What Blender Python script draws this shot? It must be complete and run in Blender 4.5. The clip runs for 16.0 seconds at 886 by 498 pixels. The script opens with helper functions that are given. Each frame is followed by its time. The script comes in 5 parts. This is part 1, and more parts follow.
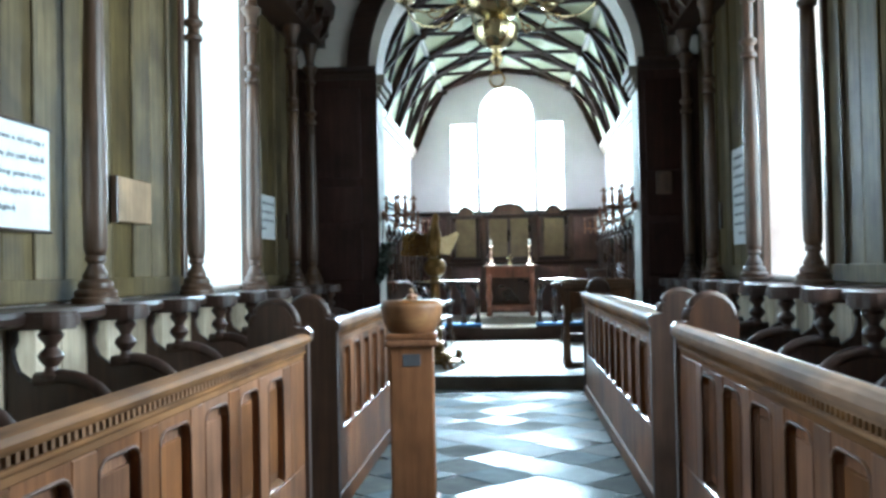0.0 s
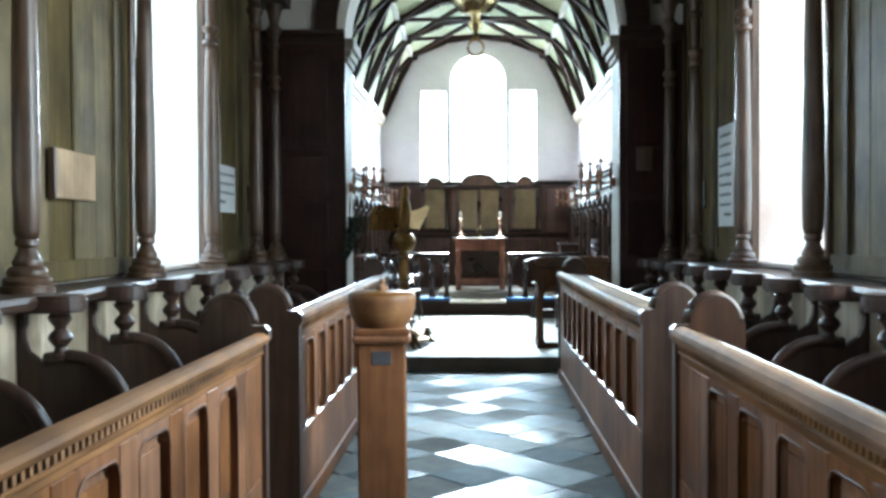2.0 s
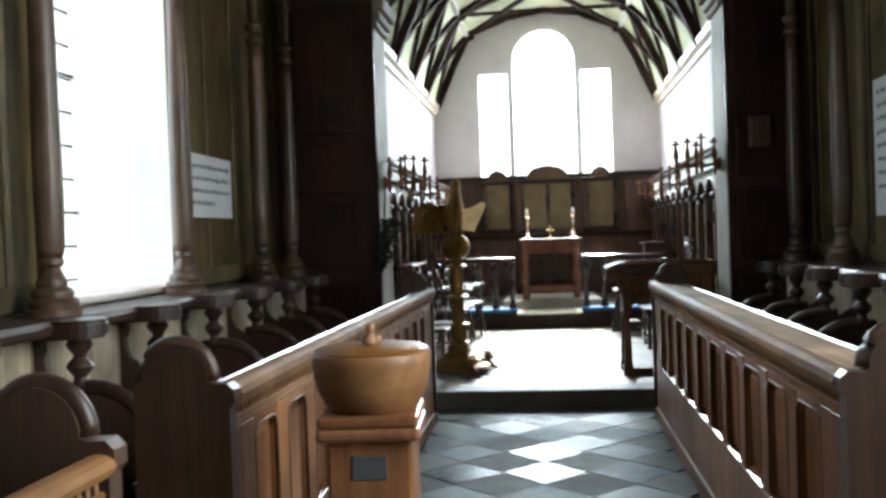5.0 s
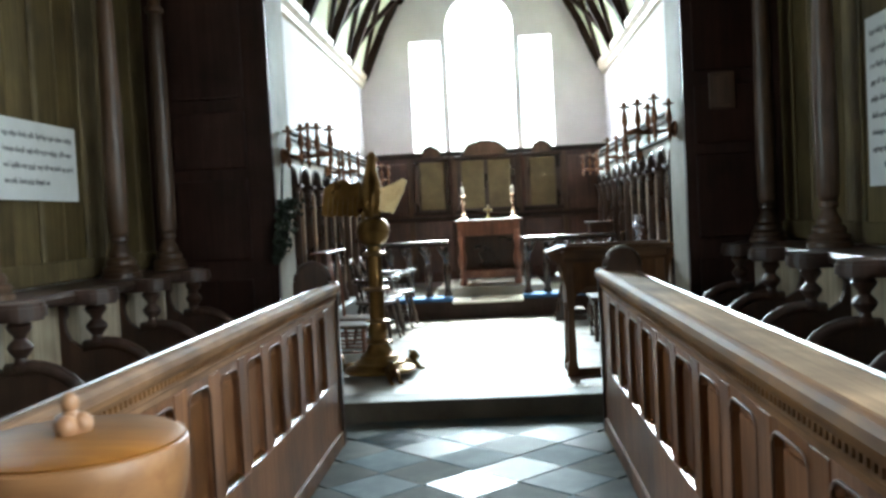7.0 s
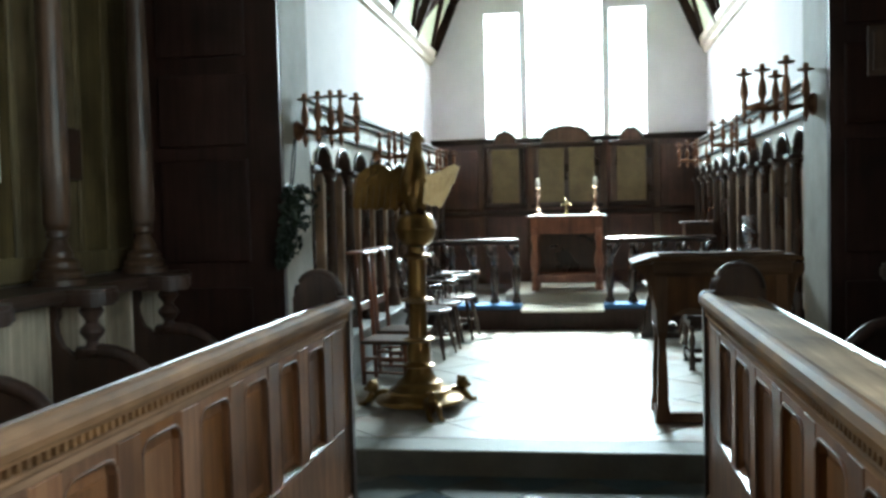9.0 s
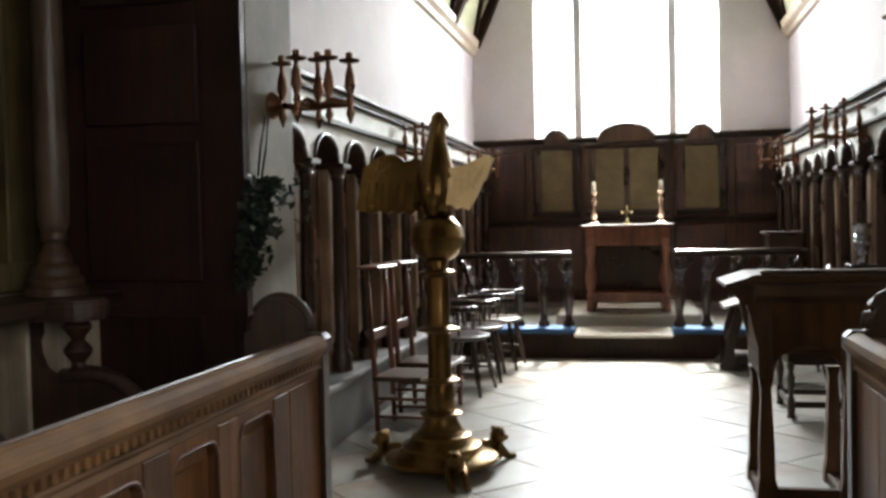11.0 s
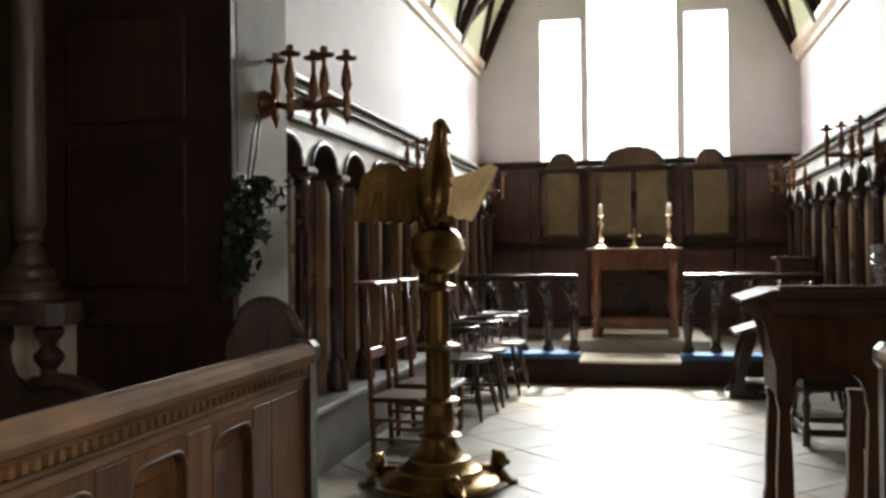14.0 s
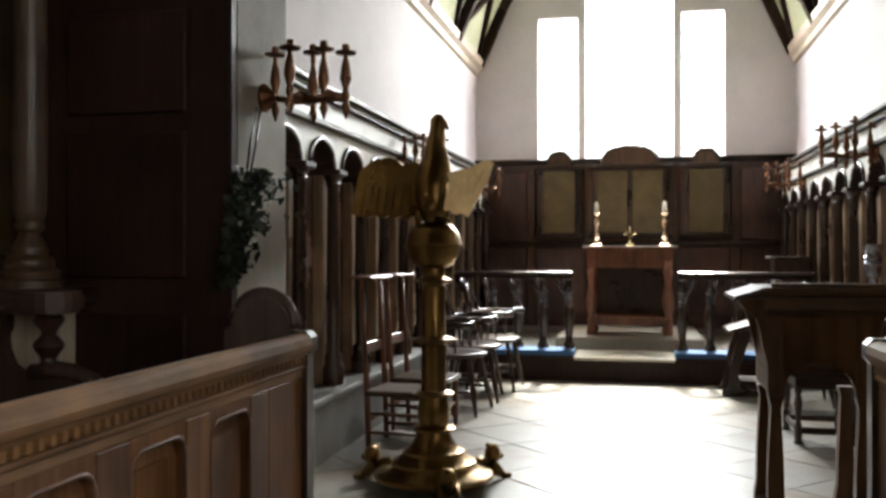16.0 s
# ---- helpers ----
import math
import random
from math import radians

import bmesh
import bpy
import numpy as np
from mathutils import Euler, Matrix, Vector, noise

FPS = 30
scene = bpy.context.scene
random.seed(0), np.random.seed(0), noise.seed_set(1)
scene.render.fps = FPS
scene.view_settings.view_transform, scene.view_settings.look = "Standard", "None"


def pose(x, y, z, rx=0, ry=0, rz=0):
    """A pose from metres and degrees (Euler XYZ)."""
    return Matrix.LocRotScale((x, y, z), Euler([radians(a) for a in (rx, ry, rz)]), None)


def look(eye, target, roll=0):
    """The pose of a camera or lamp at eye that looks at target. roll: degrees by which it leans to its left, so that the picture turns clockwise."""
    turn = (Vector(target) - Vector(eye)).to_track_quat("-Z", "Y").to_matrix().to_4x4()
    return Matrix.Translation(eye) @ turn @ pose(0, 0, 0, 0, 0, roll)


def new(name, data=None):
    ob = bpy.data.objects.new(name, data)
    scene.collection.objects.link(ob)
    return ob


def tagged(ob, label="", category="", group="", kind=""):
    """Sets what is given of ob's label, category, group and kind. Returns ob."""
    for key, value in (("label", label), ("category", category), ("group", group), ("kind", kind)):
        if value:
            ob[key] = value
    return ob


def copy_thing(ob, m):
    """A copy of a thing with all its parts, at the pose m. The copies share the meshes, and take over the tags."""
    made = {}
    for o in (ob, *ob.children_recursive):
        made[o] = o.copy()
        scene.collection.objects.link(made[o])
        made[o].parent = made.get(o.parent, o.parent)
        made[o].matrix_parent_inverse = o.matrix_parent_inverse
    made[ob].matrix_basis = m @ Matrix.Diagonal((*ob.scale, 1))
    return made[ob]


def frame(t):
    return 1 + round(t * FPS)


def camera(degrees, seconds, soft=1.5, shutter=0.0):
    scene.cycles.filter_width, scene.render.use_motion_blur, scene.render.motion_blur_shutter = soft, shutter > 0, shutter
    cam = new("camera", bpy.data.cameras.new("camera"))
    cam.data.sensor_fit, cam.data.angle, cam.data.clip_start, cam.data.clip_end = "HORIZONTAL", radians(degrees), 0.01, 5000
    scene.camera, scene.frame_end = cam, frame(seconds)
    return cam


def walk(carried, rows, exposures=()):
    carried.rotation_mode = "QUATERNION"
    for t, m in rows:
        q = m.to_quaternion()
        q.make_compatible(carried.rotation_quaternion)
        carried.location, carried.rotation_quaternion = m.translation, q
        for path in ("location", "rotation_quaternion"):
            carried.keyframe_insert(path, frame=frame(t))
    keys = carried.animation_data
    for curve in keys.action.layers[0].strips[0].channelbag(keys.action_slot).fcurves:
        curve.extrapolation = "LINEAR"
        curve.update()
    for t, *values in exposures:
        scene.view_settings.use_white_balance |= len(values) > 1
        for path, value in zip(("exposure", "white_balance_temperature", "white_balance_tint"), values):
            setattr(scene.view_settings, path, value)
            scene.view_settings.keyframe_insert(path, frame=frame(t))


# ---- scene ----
cam = camera(51.9, 16.0, soft=3.0, shutter=0.4)
PATH = [
    (0, (0.599, -0.283, 1.415), (0.451, 1.711, 1.459), -1.1),
    (0.5, (0.6, -0.277, 1.419), (0.453, 1.717, 1.456), -1.2),
    (1, (0.59, -0.229, 1.455), (0.419, 1.761, 1.542), -0.1),
    (1.5, (0.549, -0.057, 1.485), (0.407, 1.938, 1.507), 1.9),
    (2, (0.52, 0.19, 1.539), (0.446, 2.188, 1.506), -0.3),
    (2.5, (0.54, 0.505, 1.566), (0.425, 2.502, 1.559), -1.2),
    (3, (0.552, 0.834, 1.588), (0.386, 2.827, 1.618), -0.4),
    (3.5, (0.529, 1.185, 1.628), (0.358, 3.176, 1.717), -0.2),
    (3.7, (0.548, 1.335, 1.611), (0.385, 3.327, 1.698), -0.9),
    (5.8, (0.573, 2.743, 1.556), (0.278, 4.72, 1.482), -2.2),
    (6, (0.608, 2.847, 1.564), (0.299, 4.822, 1.506), -2.2),
    (6.5, (0.626, 3.212, 1.571), (0.476, 5.207, 1.544), -2.3),
    (7, (0.704, 3.569, 1.556), (0.584, 5.564, 1.482), -2.9),
    (7.5, (0.745, 3.939, 1.577), (0.487, 5.921, 1.503), -2.1),
    (8, (0.742, 4.328, 1.587), (0.528, 6.314, 1.502), -1.0),
    (8.5, (0.776, 4.793, 1.591), (0.581, 6.779, 1.462), -2.3),
    (9, (0.794, 5.177, 1.58), (0.489, 7.152, 1.493), -1.4),
    (9.5, (0.781, 5.59, 1.601), (0.556, 7.576, 1.525), -0.9),
    (10, (0.785, 6.031, 1.607), (0.423, 7.996, 1.539), -1.8),
    (10.2, (0.764, 6.194, 1.597), (0.367, 8.153, 1.531), -1.4),
    (12.3, (0.682, 6.92, 1.44), (0.254, 8.873, 1.391), -1.3),
    (12.5, (0.68, 6.929, 1.439), (0.265, 8.884, 1.378), -1.6),
    (13, (0.682, 6.912, 1.435), (0.297, 8.875, 1.4), -1.6),
    (13.5, (0.678, 6.898, 1.431), (0.236, 8.848, 1.412), -0.8),
    (14, (0.676, 6.88, 1.423), (0.247, 8.833, 1.434), -0.6),
    (14.5, (0.675, 6.855, 1.414), (0.245, 8.808, 1.458), 0.1),
    (15, (0.677, 6.848, 1.414), (0.251, 8.801, 1.47), -0.4),
    (15.5, (0.678, 6.85, 1.414), (0.25, 8.803, 1.471), -0.4),
    (16, (0.682, 6.842, 1.407), (0.261, 8.798, 1.413), -0.0),
]
walk(cam, [(t, look(eye, target, roll)) for t, eye, target, roll in PATH],
     exposures=[(0, 3.0, 5020, -8), (2, 2.96, 5250, -6), (3.5, 2.66, 5560, -2), (6, 2.42, 6000, 0), (7, 2.78, 5750, -5), (8, 2.78, 5450, -11), (9, 2.55, 5550, -10), (10, 2.3, 6100, 2), (12.5, 2.08, 6800, 7), (16, 2.08, 6750, 6)])

# ---- light ----
world = bpy.data.worlds.new("sky")
scene.world = world
world.use_nodes = True
wn = world.node_tree
sky = wn.nodes.new("ShaderNodeTexSky")
sky.sky_type = "NISHITA"
sky.sun_disc = False
sky.sun_elevation = radians(44.6)
sky.sun_rotation = radians(3)
wn.links.new(sky.outputs[0], wn.nodes["Background"].inputs[0])
wn.nodes["Background"].inputs[1].default_value = 0.12


def lamp(name, kind, m, energy, colour, **more):
    data = bpy.data.lights.new(name, kind)
    data.energy, data.color = energy, colour
    if kind == "AREA":
        data.shape, data.size, data.size_y = "RECTANGLE", more["size"], more["size_y"]
    else:
        data.angle = radians(more["angle"])
    ob = new(name, data)
    ob.matrix_world = m
    return ob


AXIS = 0.575          # centre line of the sanctuary
lamp("sun", "SUN", look((0.9, 30, 15.3), (0.6, 14.5, 0)), 5.0, (1, 0.95, 0.86), angle=7)
# daylight in the window openings; the y 1.0 and 3.8 lamps are added fill
lamp("window_light_east", "AREA", look((AXIS, 20.1, 5.35), (AXIS, 14.2, 0.2)), 860, (0.94, 0.97, 1), size=3.2, size_y=3.2)
for yy, watts in ((7.2, 16), (1.0, 20)):
    lamp("window_light_north", "AREA", look((-2.70, yy, 3.25), (2, yy, 2.6)), watts, (1, 0.98, 0.95), size=1.75, size_y=4.0)
for yy, watts in ((6.9, 20), (3.8, 92)):
    lamp("window_light_south", "AREA", look((3.62, yy, 3.25), (0, yy, 2.6)), watts, (1, 0.96, 0.92), size=1.75, size_y=4.0)

# ---- materials ----


def material(name, rough=0.5, metal=0.0, spec=0.5, coat=0.0):
    mat = bpy.data.materials.new(name)
    mat.use_nodes = True
    b = mat.node_tree.nodes["Principled BSDF"]
    b.inputs["Roughness"].default_value, b.inputs["Metallic"].default_value = rough, metal
    b.inputs["Specular IOR Level"].default_value = spec
    b.inputs["Coat Weight"].default_value = coat
    b.inputs["Coat Roughness"].default_value = 0.2
    return mat, mat.node_tree.nodes, mat.node_tree.links, b


def node(nodes, kind, **values):
    n = nodes.new(kind)
    for key, value in values.items():
        n.inputs[key].default_value = value
    return n


def ramp(nodes, stops):
    r = nodes.new("ShaderNodeValToRGB")
    while len(r.color_ramp.elements) < len(stops):
        r.color_ramp.elements.new(0.5)
    for e, (pos, col) in zip(r.color_ramp.elements, stops):
        e.position, e.color = pos, (*col, 1)
    return r


def wood(name, dark, light, along="z", rough=0.4, coat=0.2, grain=1.0, bump=0.12, spec=0.5):
    mat, N, L, b = material(name, rough, 0, spec, coat)
    tc, info = N.new("ShaderNodeTexCoord"), N.new("ShaderNodeObjectInfo")
    shift = N.new("ShaderNodeVectorMath")
    shift.operation = "MULTIPLY_ADD"
    shift.inputs[1].default_value = (1, 1, 1)
    scale = {"x": (1.2, 26, 26), "y": (26, 1.2, 26), "z": (26, 26, 1.2)}[along]
    times = N.new("ShaderNodeVectorMath")
    times.operation = "MULTIPLY"
    times.inputs[1].default_value = [s * grain for s in scale]
    ten = node(N, "ShaderNodeMath")
    ten.operation = "MULTIPLY"
    ten.inputs[1].default_value = 37.0
    L.new(info.outputs["Random"], ten.inputs[0])
    L.new(tc.outputs["Object"], shift.inputs[0])
    L.new(ten.outputs[0], shift.inputs[2])
    L.new(shift.outputs[0], times.inputs[0])
    fine = node(N, "ShaderNodeTexNoise", Scale=1.0, Detail=6.0, Roughness=0.65, Distortion=0.6)
    L.new(times.outputs[0], fine.inputs["Vector"])
    wide = node(N, "ShaderNodeTexNoise", Scale=2.1, Detail=3.0, Roughness=0.6)
    L.new(shift.outputs[0], wide.inputs["Vector"])
    r = ramp(N, [(0.25, dark), (0.52, [(a + c) / 2 for a, c in zip(dark, light)]), (0.75, light)])
    L.new(fine.outputs["Fac"], r.inputs[0])
    r2 = ramp(N, [(0.28, (0.40, 0.36, 0.33)), (0.5, (0.85, 0.83, 0.80)), (0.72, (1.3, 1.26, 1.2))])
    L.new(wide.outputs["Fac"], r2.inputs[0])
    mix = N.new("ShaderNodeMix")
    mix.data_type, mix.blend_type = "RGBA", "MULTIPLY"
    mix.inputs[0].default_value = 1.0
    L.new(r.outputs[0], mix.inputs[6])
    L.new(r2.outputs[0], mix.inputs[7])
    vary = N.new("ShaderNodeHueSaturation")
    for key, lo_v, hi_v in (("Value", 0.78, 1.25), ("Saturation", 1.08, 0.82)):
        mr = node(N, "ShaderNodeMapRange")
        mr.inputs[3].default_value, mr.inputs[4].default_value = lo_v, hi_v
        L.new(info.outputs["Random"], mr.inputs[0])
        L.new(mr.outputs[0], vary.inputs[key])
    L.new(mix.outputs[2], vary.inputs["Color"])
    # scuffs: thin pale wear along the grain
    wear = node(N, "ShaderNodeTexNoise", Scale=0.45, Detail=8.0, Roughness=0.75)
    L.new(times.outputs[0], wear.inputs["Vector"])
    r3 = ramp(N, [(0.58, (0, 0, 0)), (0.72, (0.22, 0.22, 0.22))])
    L.new(wear.outputs["Fac"], r3.inputs[0])
    worn = N.new("ShaderNodeMix")
    worn.data_type = "RGBA"
    L.new(r3.outputs[0], worn.inputs[0])
    L.new(vary.outputs[0], worn.inputs[6])
    worn.inputs[7].default_value = (*[min(1, c * 1.7 + 0.02) for c in light], 1)
    L.new(worn.outputs[2], b.inputs["Base Color"])
    rr = node(N, "ShaderNodeMapRange")
    rr.inputs[3].default_value, rr.inputs[4].default_value = rough - 0.1, rough + 0.15
    L.new(wide.outputs["Fac"], rr.inputs[0])
    L.new(rr.outputs[0], b.inputs["Roughness"])
    bp = node(N, "ShaderNodeBump", Strength=bump, Distance=0.004)
    L.new(fine.outputs["Fac"], bp.inputs["Height"])
    L.new(bp.outputs[0], b.inputs["Normal"])
    return mat


def mottled(name, stops, scale=3.0, rough=0.7, metal=0.0, bump=0.15, fine=40.0, spec=0.5, per_object=0.0):
    mat, N, L, b = material(name, rough, metal, spec)
    tc, info = N.new("ShaderNodeTexCoord"), N.new("ShaderNodeObjectInfo")
    shift = N.new("ShaderNodeVectorMath")
    shift.operation = "MULTIPLY_ADD"
    shift.inputs[1].default_value = (1, 1, 1)
    ten = N.new("ShaderNodeMath")
    ten.operation = "MULTIPLY"
    ten.inputs[1].default_value = 53.0
    L.new(info.outputs["Random"], ten.inputs[0])
    L.new(tc.outputs["Object"], shift.inputs[0])
    L.new(ten.outputs[0], shift.inputs[2])
    n1 = node(N, "ShaderNodeTexNoise", Scale=scale, Detail=5.0, Roughness=0.6)
    n2 = node(N, "ShaderNodeTexNoise", Scale=fine, Detail=4.0, Roughness=0.6)
    L.new(shift.outputs[0], n1.inputs["Vector"])
    L.new(shift.outputs[0], n2.inputs["Vector"])
    add = N.new("ShaderNodeMath")
    add.operation = "MULTIPLY_ADD"
    add.inputs[1].default_value = 0.22
    L.new(n2.outputs["Fac"], add.inputs[0])
    L.new(n1.outputs["Fac"], add.inputs[2])
    r = ramp(N, stops)
    L.new(add.outputs[0], r.inputs[0])
    if per_object:
        hsv = N.new("ShaderNodeHueSaturation")
        mr = node(N, "ShaderNodeMapRange")
        mr.inputs[3].default_value, mr.inputs[4].default_value = 1 - per_object, 1 + per_object
        L.new(info.outputs["Random"], mr.inputs[0])
        L.new(mr.outputs[0], hsv.inputs["Value"])
        L.new(r.outputs[0], hsv.inputs["Color"])
        L.new(hsv.outputs[0], b.inputs["Base Color"])
    else:
        L.new(r.outputs[0], b.inputs["Base Color"])
    rr = node(N, "ShaderNodeMapRange")
    rr.inputs[3].default_value, rr.inputs[4].default_value = max(0.05, rough - 0.12), min(1, rough + 0.12)
    L.new(n2.outputs["Fac"], rr.inputs[0])
    if per_object > 0.3:
        # some pieces are worn smooth, others dull
        spread = node(N, "ShaderNodeMapRange")
        spread.inputs[3].default_value, spread.inputs[4].default_value = -0.16, 0.34
        both = N.new("ShaderNodeMath")
        both.operation = "ADD"
        L.new(info.outputs["Random"], spread.inputs[0])
        L.new(rr.outputs[0], both.inputs[0])
        L.new(spread.outputs[0], both.inputs[1])
        L.new(both.outputs[0], b.inputs["Roughness"])
    else:
        L.new(rr.outputs[0], b.inputs["Roughness"])
    bp = node(N, "ShaderNodeBump", Strength=bump, Distance=0.003)
    L.new(n2.outputs["Fac"], bp.inputs["Height"])
    L.new(bp.outputs[0], b.inputs["Normal"])
    return mat


OAK_PEW = wood("pew_oak", (0.133, 0.051, 0.018), (0.335, 0.153, 0.060), "z", 0.5, 0.03, spec=0.3)
OAK_RAIL = wood("rail_oak", (0.145, 0.068, 0.024), (0.36, 0.187, 0.078), "y", 0.66, 0.0, spec=0.22)
OAK_WALL = wood("wall_oak", (0.078, 0.058, 0.024), (0.182, 0.139, 0.064), "z", 0.6, 0.0, spec=0.25)
OAK_PALE = wood("stall_back_oak", (0.31, 0.255, 0.18), (0.60, 0.51, 0.375), "z", 0.6, 0.0, spec=0.2)
DARK = wood("dark_oak", (0.022, 0.010, 0.006), (0.075, 0.034, 0.018), "z", 0.26, 0.5)
DARK_Y = wood("dark_oak_length", (0.024, 0.013, 0.009), (0.08, 0.042, 0.027), "y", 0.48, 0.05, spec=0.35)
DARK_X = wood("dark_oak_across", (0.018, 0.009, 0.006), (0.055, 0.027, 0.016), "x", 0.48, 0.05, spec=0.3)
RED = wood("mahogany", (0.11, 0.034, 0.016), (0.32, 0.115, 0.052), "z", 0.35, 0.3)
BROWN = wood("brown_oak", (0.042, 0.02, 0.010), (0.13, 0.060, 0.028), "z", 0.35, 0.25)
TIMBER = wood("roof_timber", (0.022, 0.012, 0.009), (0.062, 0.036, 0.026), "y", 0.85, 0.0, spec=0.08)
BOWL_WOOD = wood("bowl_beech", (0.20, 0.078, 0.018), (0.36, 0.17, 0.046), "x", 0.48, 0.05, 0.6)
PANE_WOOD = wood("plain_board", (0.27, 0.17, 0.08), (0.40, 0.27, 0.14), "z", 0.55, 0.0)
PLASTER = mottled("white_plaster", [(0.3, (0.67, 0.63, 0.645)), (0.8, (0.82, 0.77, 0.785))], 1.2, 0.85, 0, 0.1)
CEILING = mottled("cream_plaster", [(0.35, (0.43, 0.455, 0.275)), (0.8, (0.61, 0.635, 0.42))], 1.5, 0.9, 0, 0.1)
SPANDREL = mottled("limewash", [(0.3, (0.55, 0.54, 0.49)), (0.8, (0.82, 0.80, 0.74))], 2.5, 0.5, 0, 0.1)
STONE = mottled("jamb_stone", [(0.3, (0.145, 0.12, 0.09)), (0.8, (0.31, 0.268, 0.212))], 2.5, 0.75, 0, 0.25)
WARM_STONE = mottled("reveal_stone", [(0.3, (0.52, 0.38, 0.31)), (0.55, (0.66, 0.54, 0.47)), (0.8, (0.80, 0.72, 0.65))], 1.8, 0.85, 0, 0.2)
TILE_BLUE = mottled("blue_grey_tile", [(0.3, (0.042, 0.062, 0.072)), (0.6, (0.072, 0.10, 0.114)), (0.85, (0.118, 0.15, 0.164))], 4, 0.36, 0, 0.12, 60, 0.055, 0.42)
TILE_CREAM = mottled("cream_tile", [(0.3, (0.062, 0.068, 0.064)), (0.6, (0.095, 0.102, 0.096)), (0.85, (0.145, 0.15, 0.138))], 4, 0.46, 0, 0.12, 60, 0.04, 0.38)
GROUT = mottled("grout", [(0.3, (0.10, 0.09, 0.08)), (0.8, (0.2, 0.18, 0.16))], 8, 0.9)
FLAG = mottled("pale_flagstone", [(0.40, (0.15, 0.085, 0.042)), (0.50, (0.25, 0.195, 0.14)), (0.60, (0.29, 0.27, 0.235)), (0.85, (0.38, 0.365, 0.325))], 1.3, 0.36, 0, 0.15, 30, 0.45, 0.10)
FLAG_JOINT = mottled("flag_joint", [(0.3, (0.22, 0.20, 0.17)), (0.8, (0.36, 0.34, 0.30))], 8, 0.9)
STEP_STONE = mottled("step_stone", [(0.3, (0.09, 0.08, 0.06)), (0.8, (0.2, 0.18, 0.14))], 3, 0.6, 0, 0.3)
PLINTH_STONE = mottled("plinth_stone", [(0.3, (0.13, 0.125, 0.12)), (0.8, (0.27, 0.26, 0.25))], 3, 0.5, 0, 0.3)
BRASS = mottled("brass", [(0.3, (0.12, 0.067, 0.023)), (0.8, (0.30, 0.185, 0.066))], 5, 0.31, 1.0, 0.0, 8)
# paler brass for one wing; a bright reflection put into its colour
BRASS_WING = mottled("wing_sheen_brass", [(0.3, (0.36, 0.26, 0.12)), (0.8, (0.58, 0.45, 0.24))], 7, 0.38, 1.0, 0.05, 30)
BRASS_PALE = mottled("polished_brass", [(0.3, (0.42, 0.33, 0.16)), (0.8, (0.64, 0.55, 0.32))], 8, 0.26, 1.0, 0.0, 8)
COPPER = mottled("coppery_brass", [(0.3, (0.10, 0.05, 0.03)), (0.8, (0.28, 0.14, 0.08))], 9, 0.3, 1.0, 0.0, 8)
IRON = mottled("black_iron", [(0.3, (0.012, 0.012, 0.012)), (0.8, (0.04, 0.035, 0.03))], 12, 0.4, 0.3, 0.1)
LEAD = mottled("lead_came", [(0.3, (0.05, 0.05, 0.055)), (0.8, (0.10, 0.10, 0.11))], 12, 0.6, 0.2, 0.1)
CARPET = mottled("blue_carpet", [(0.3, (0.03, 0.09, 0.22)), (0.8, (0.06, 0.15, 0.32))], 30, 0.95, 0, 0.4, 220)
PALE_RUG = mottled("cream_carpet", [(0.3, (0.58, 0.53, 0.45)), (0.8, (0.74, 0.69, 0.60))], 20, 0.95, 0, 0.4, 200)
PAPER = mottled("paper", [(0.3, (0.66, 0.68, 0.68)), (0.8, (0.80, 0.82, 0.82))], 3, 0.8, 0, 0.03)
INK = mottled("ink", [(0.3, (0.12, 0.12, 0.135)), (0.8, (0.21, 0.21, 0.225))], 9, 0.8)
GOLD_BOARD = mottled("gilded_tablet", [(0.3, (0.075, 0.05, 0.018)), (0.8, (0.15, 0.105, 0.042))], 5, 0.55, 0.0, 0.08)
WAX = mottled("wax", [(0.3, (0.70, 0.67, 0.58)), (0.8, (0.82, 0.80, 0.72))], 6, 0.5)
CLOTH = mottled("altar_linen", [(0.3, (0.72, 0.71, 0.70)), (0.8, (0.84, 0.83, 0.82))], 10, 0.85, 0, 0.2, 120)
LEAF = mottled("dark_ivy", [(0.3, (0.008, 0.013, 0.007)), (0.8, (0.025, 0.036, 0.018))], 14, 0.45, 0, 0.2)


def glass_material():
    mat = bpy.data.materials.new("window_glass")
    mat.use_nodes = True
    N, L = mat.node_tree.nodes, mat.node_tree.links
    N.remove(N["Principled BSDF"])
    clear, shiny, mix = N.new("ShaderNodeBsdfTransparent"), N.new("ShaderNodeBsdfGlossy"), N.new("ShaderNodeMixShader")
    shiny.inputs["Roughness"].default_value = 0.05
    mix.inputs[0].default_value = 0.06
    L.new(clear.outputs[0], mix.inputs[1])
    L.new(shiny.outputs[0], mix.inputs[2])
    L.new(mix.outputs[0], N["Material Output"].inputs[0])
    return mat


PIER = wood("pier_oak", (0.02, 0.0085, 0.006), (0.054, 0.021, 0.014), "z", 0.55, 0.0, spec=0.25)
GLOSS_RED = wood("varnished_oak", (0.07, 0.022, 0.012), (0.21, 0.075, 0.04), "z", 0.22, 0.6)
DESK_X = wood("desk_oak_across", (0.075, 0.038, 0.018), (0.19, 0.10, 0.05), "x", 0.6, 0.0, spec=0.3)
DESK_Y = wood("desk_oak_length", (0.075, 0.038, 0.018), (0.19, 0.10, 0.05), "y", 0.65, 0.0, spec=0.3)
CORNICE = mottled("cornice_paint", [(0.3, (0.42, 0.34, 0.24)), (0.8, (0.60, 0.50, 0.38))], 3, 0.6, 0, 0.1)
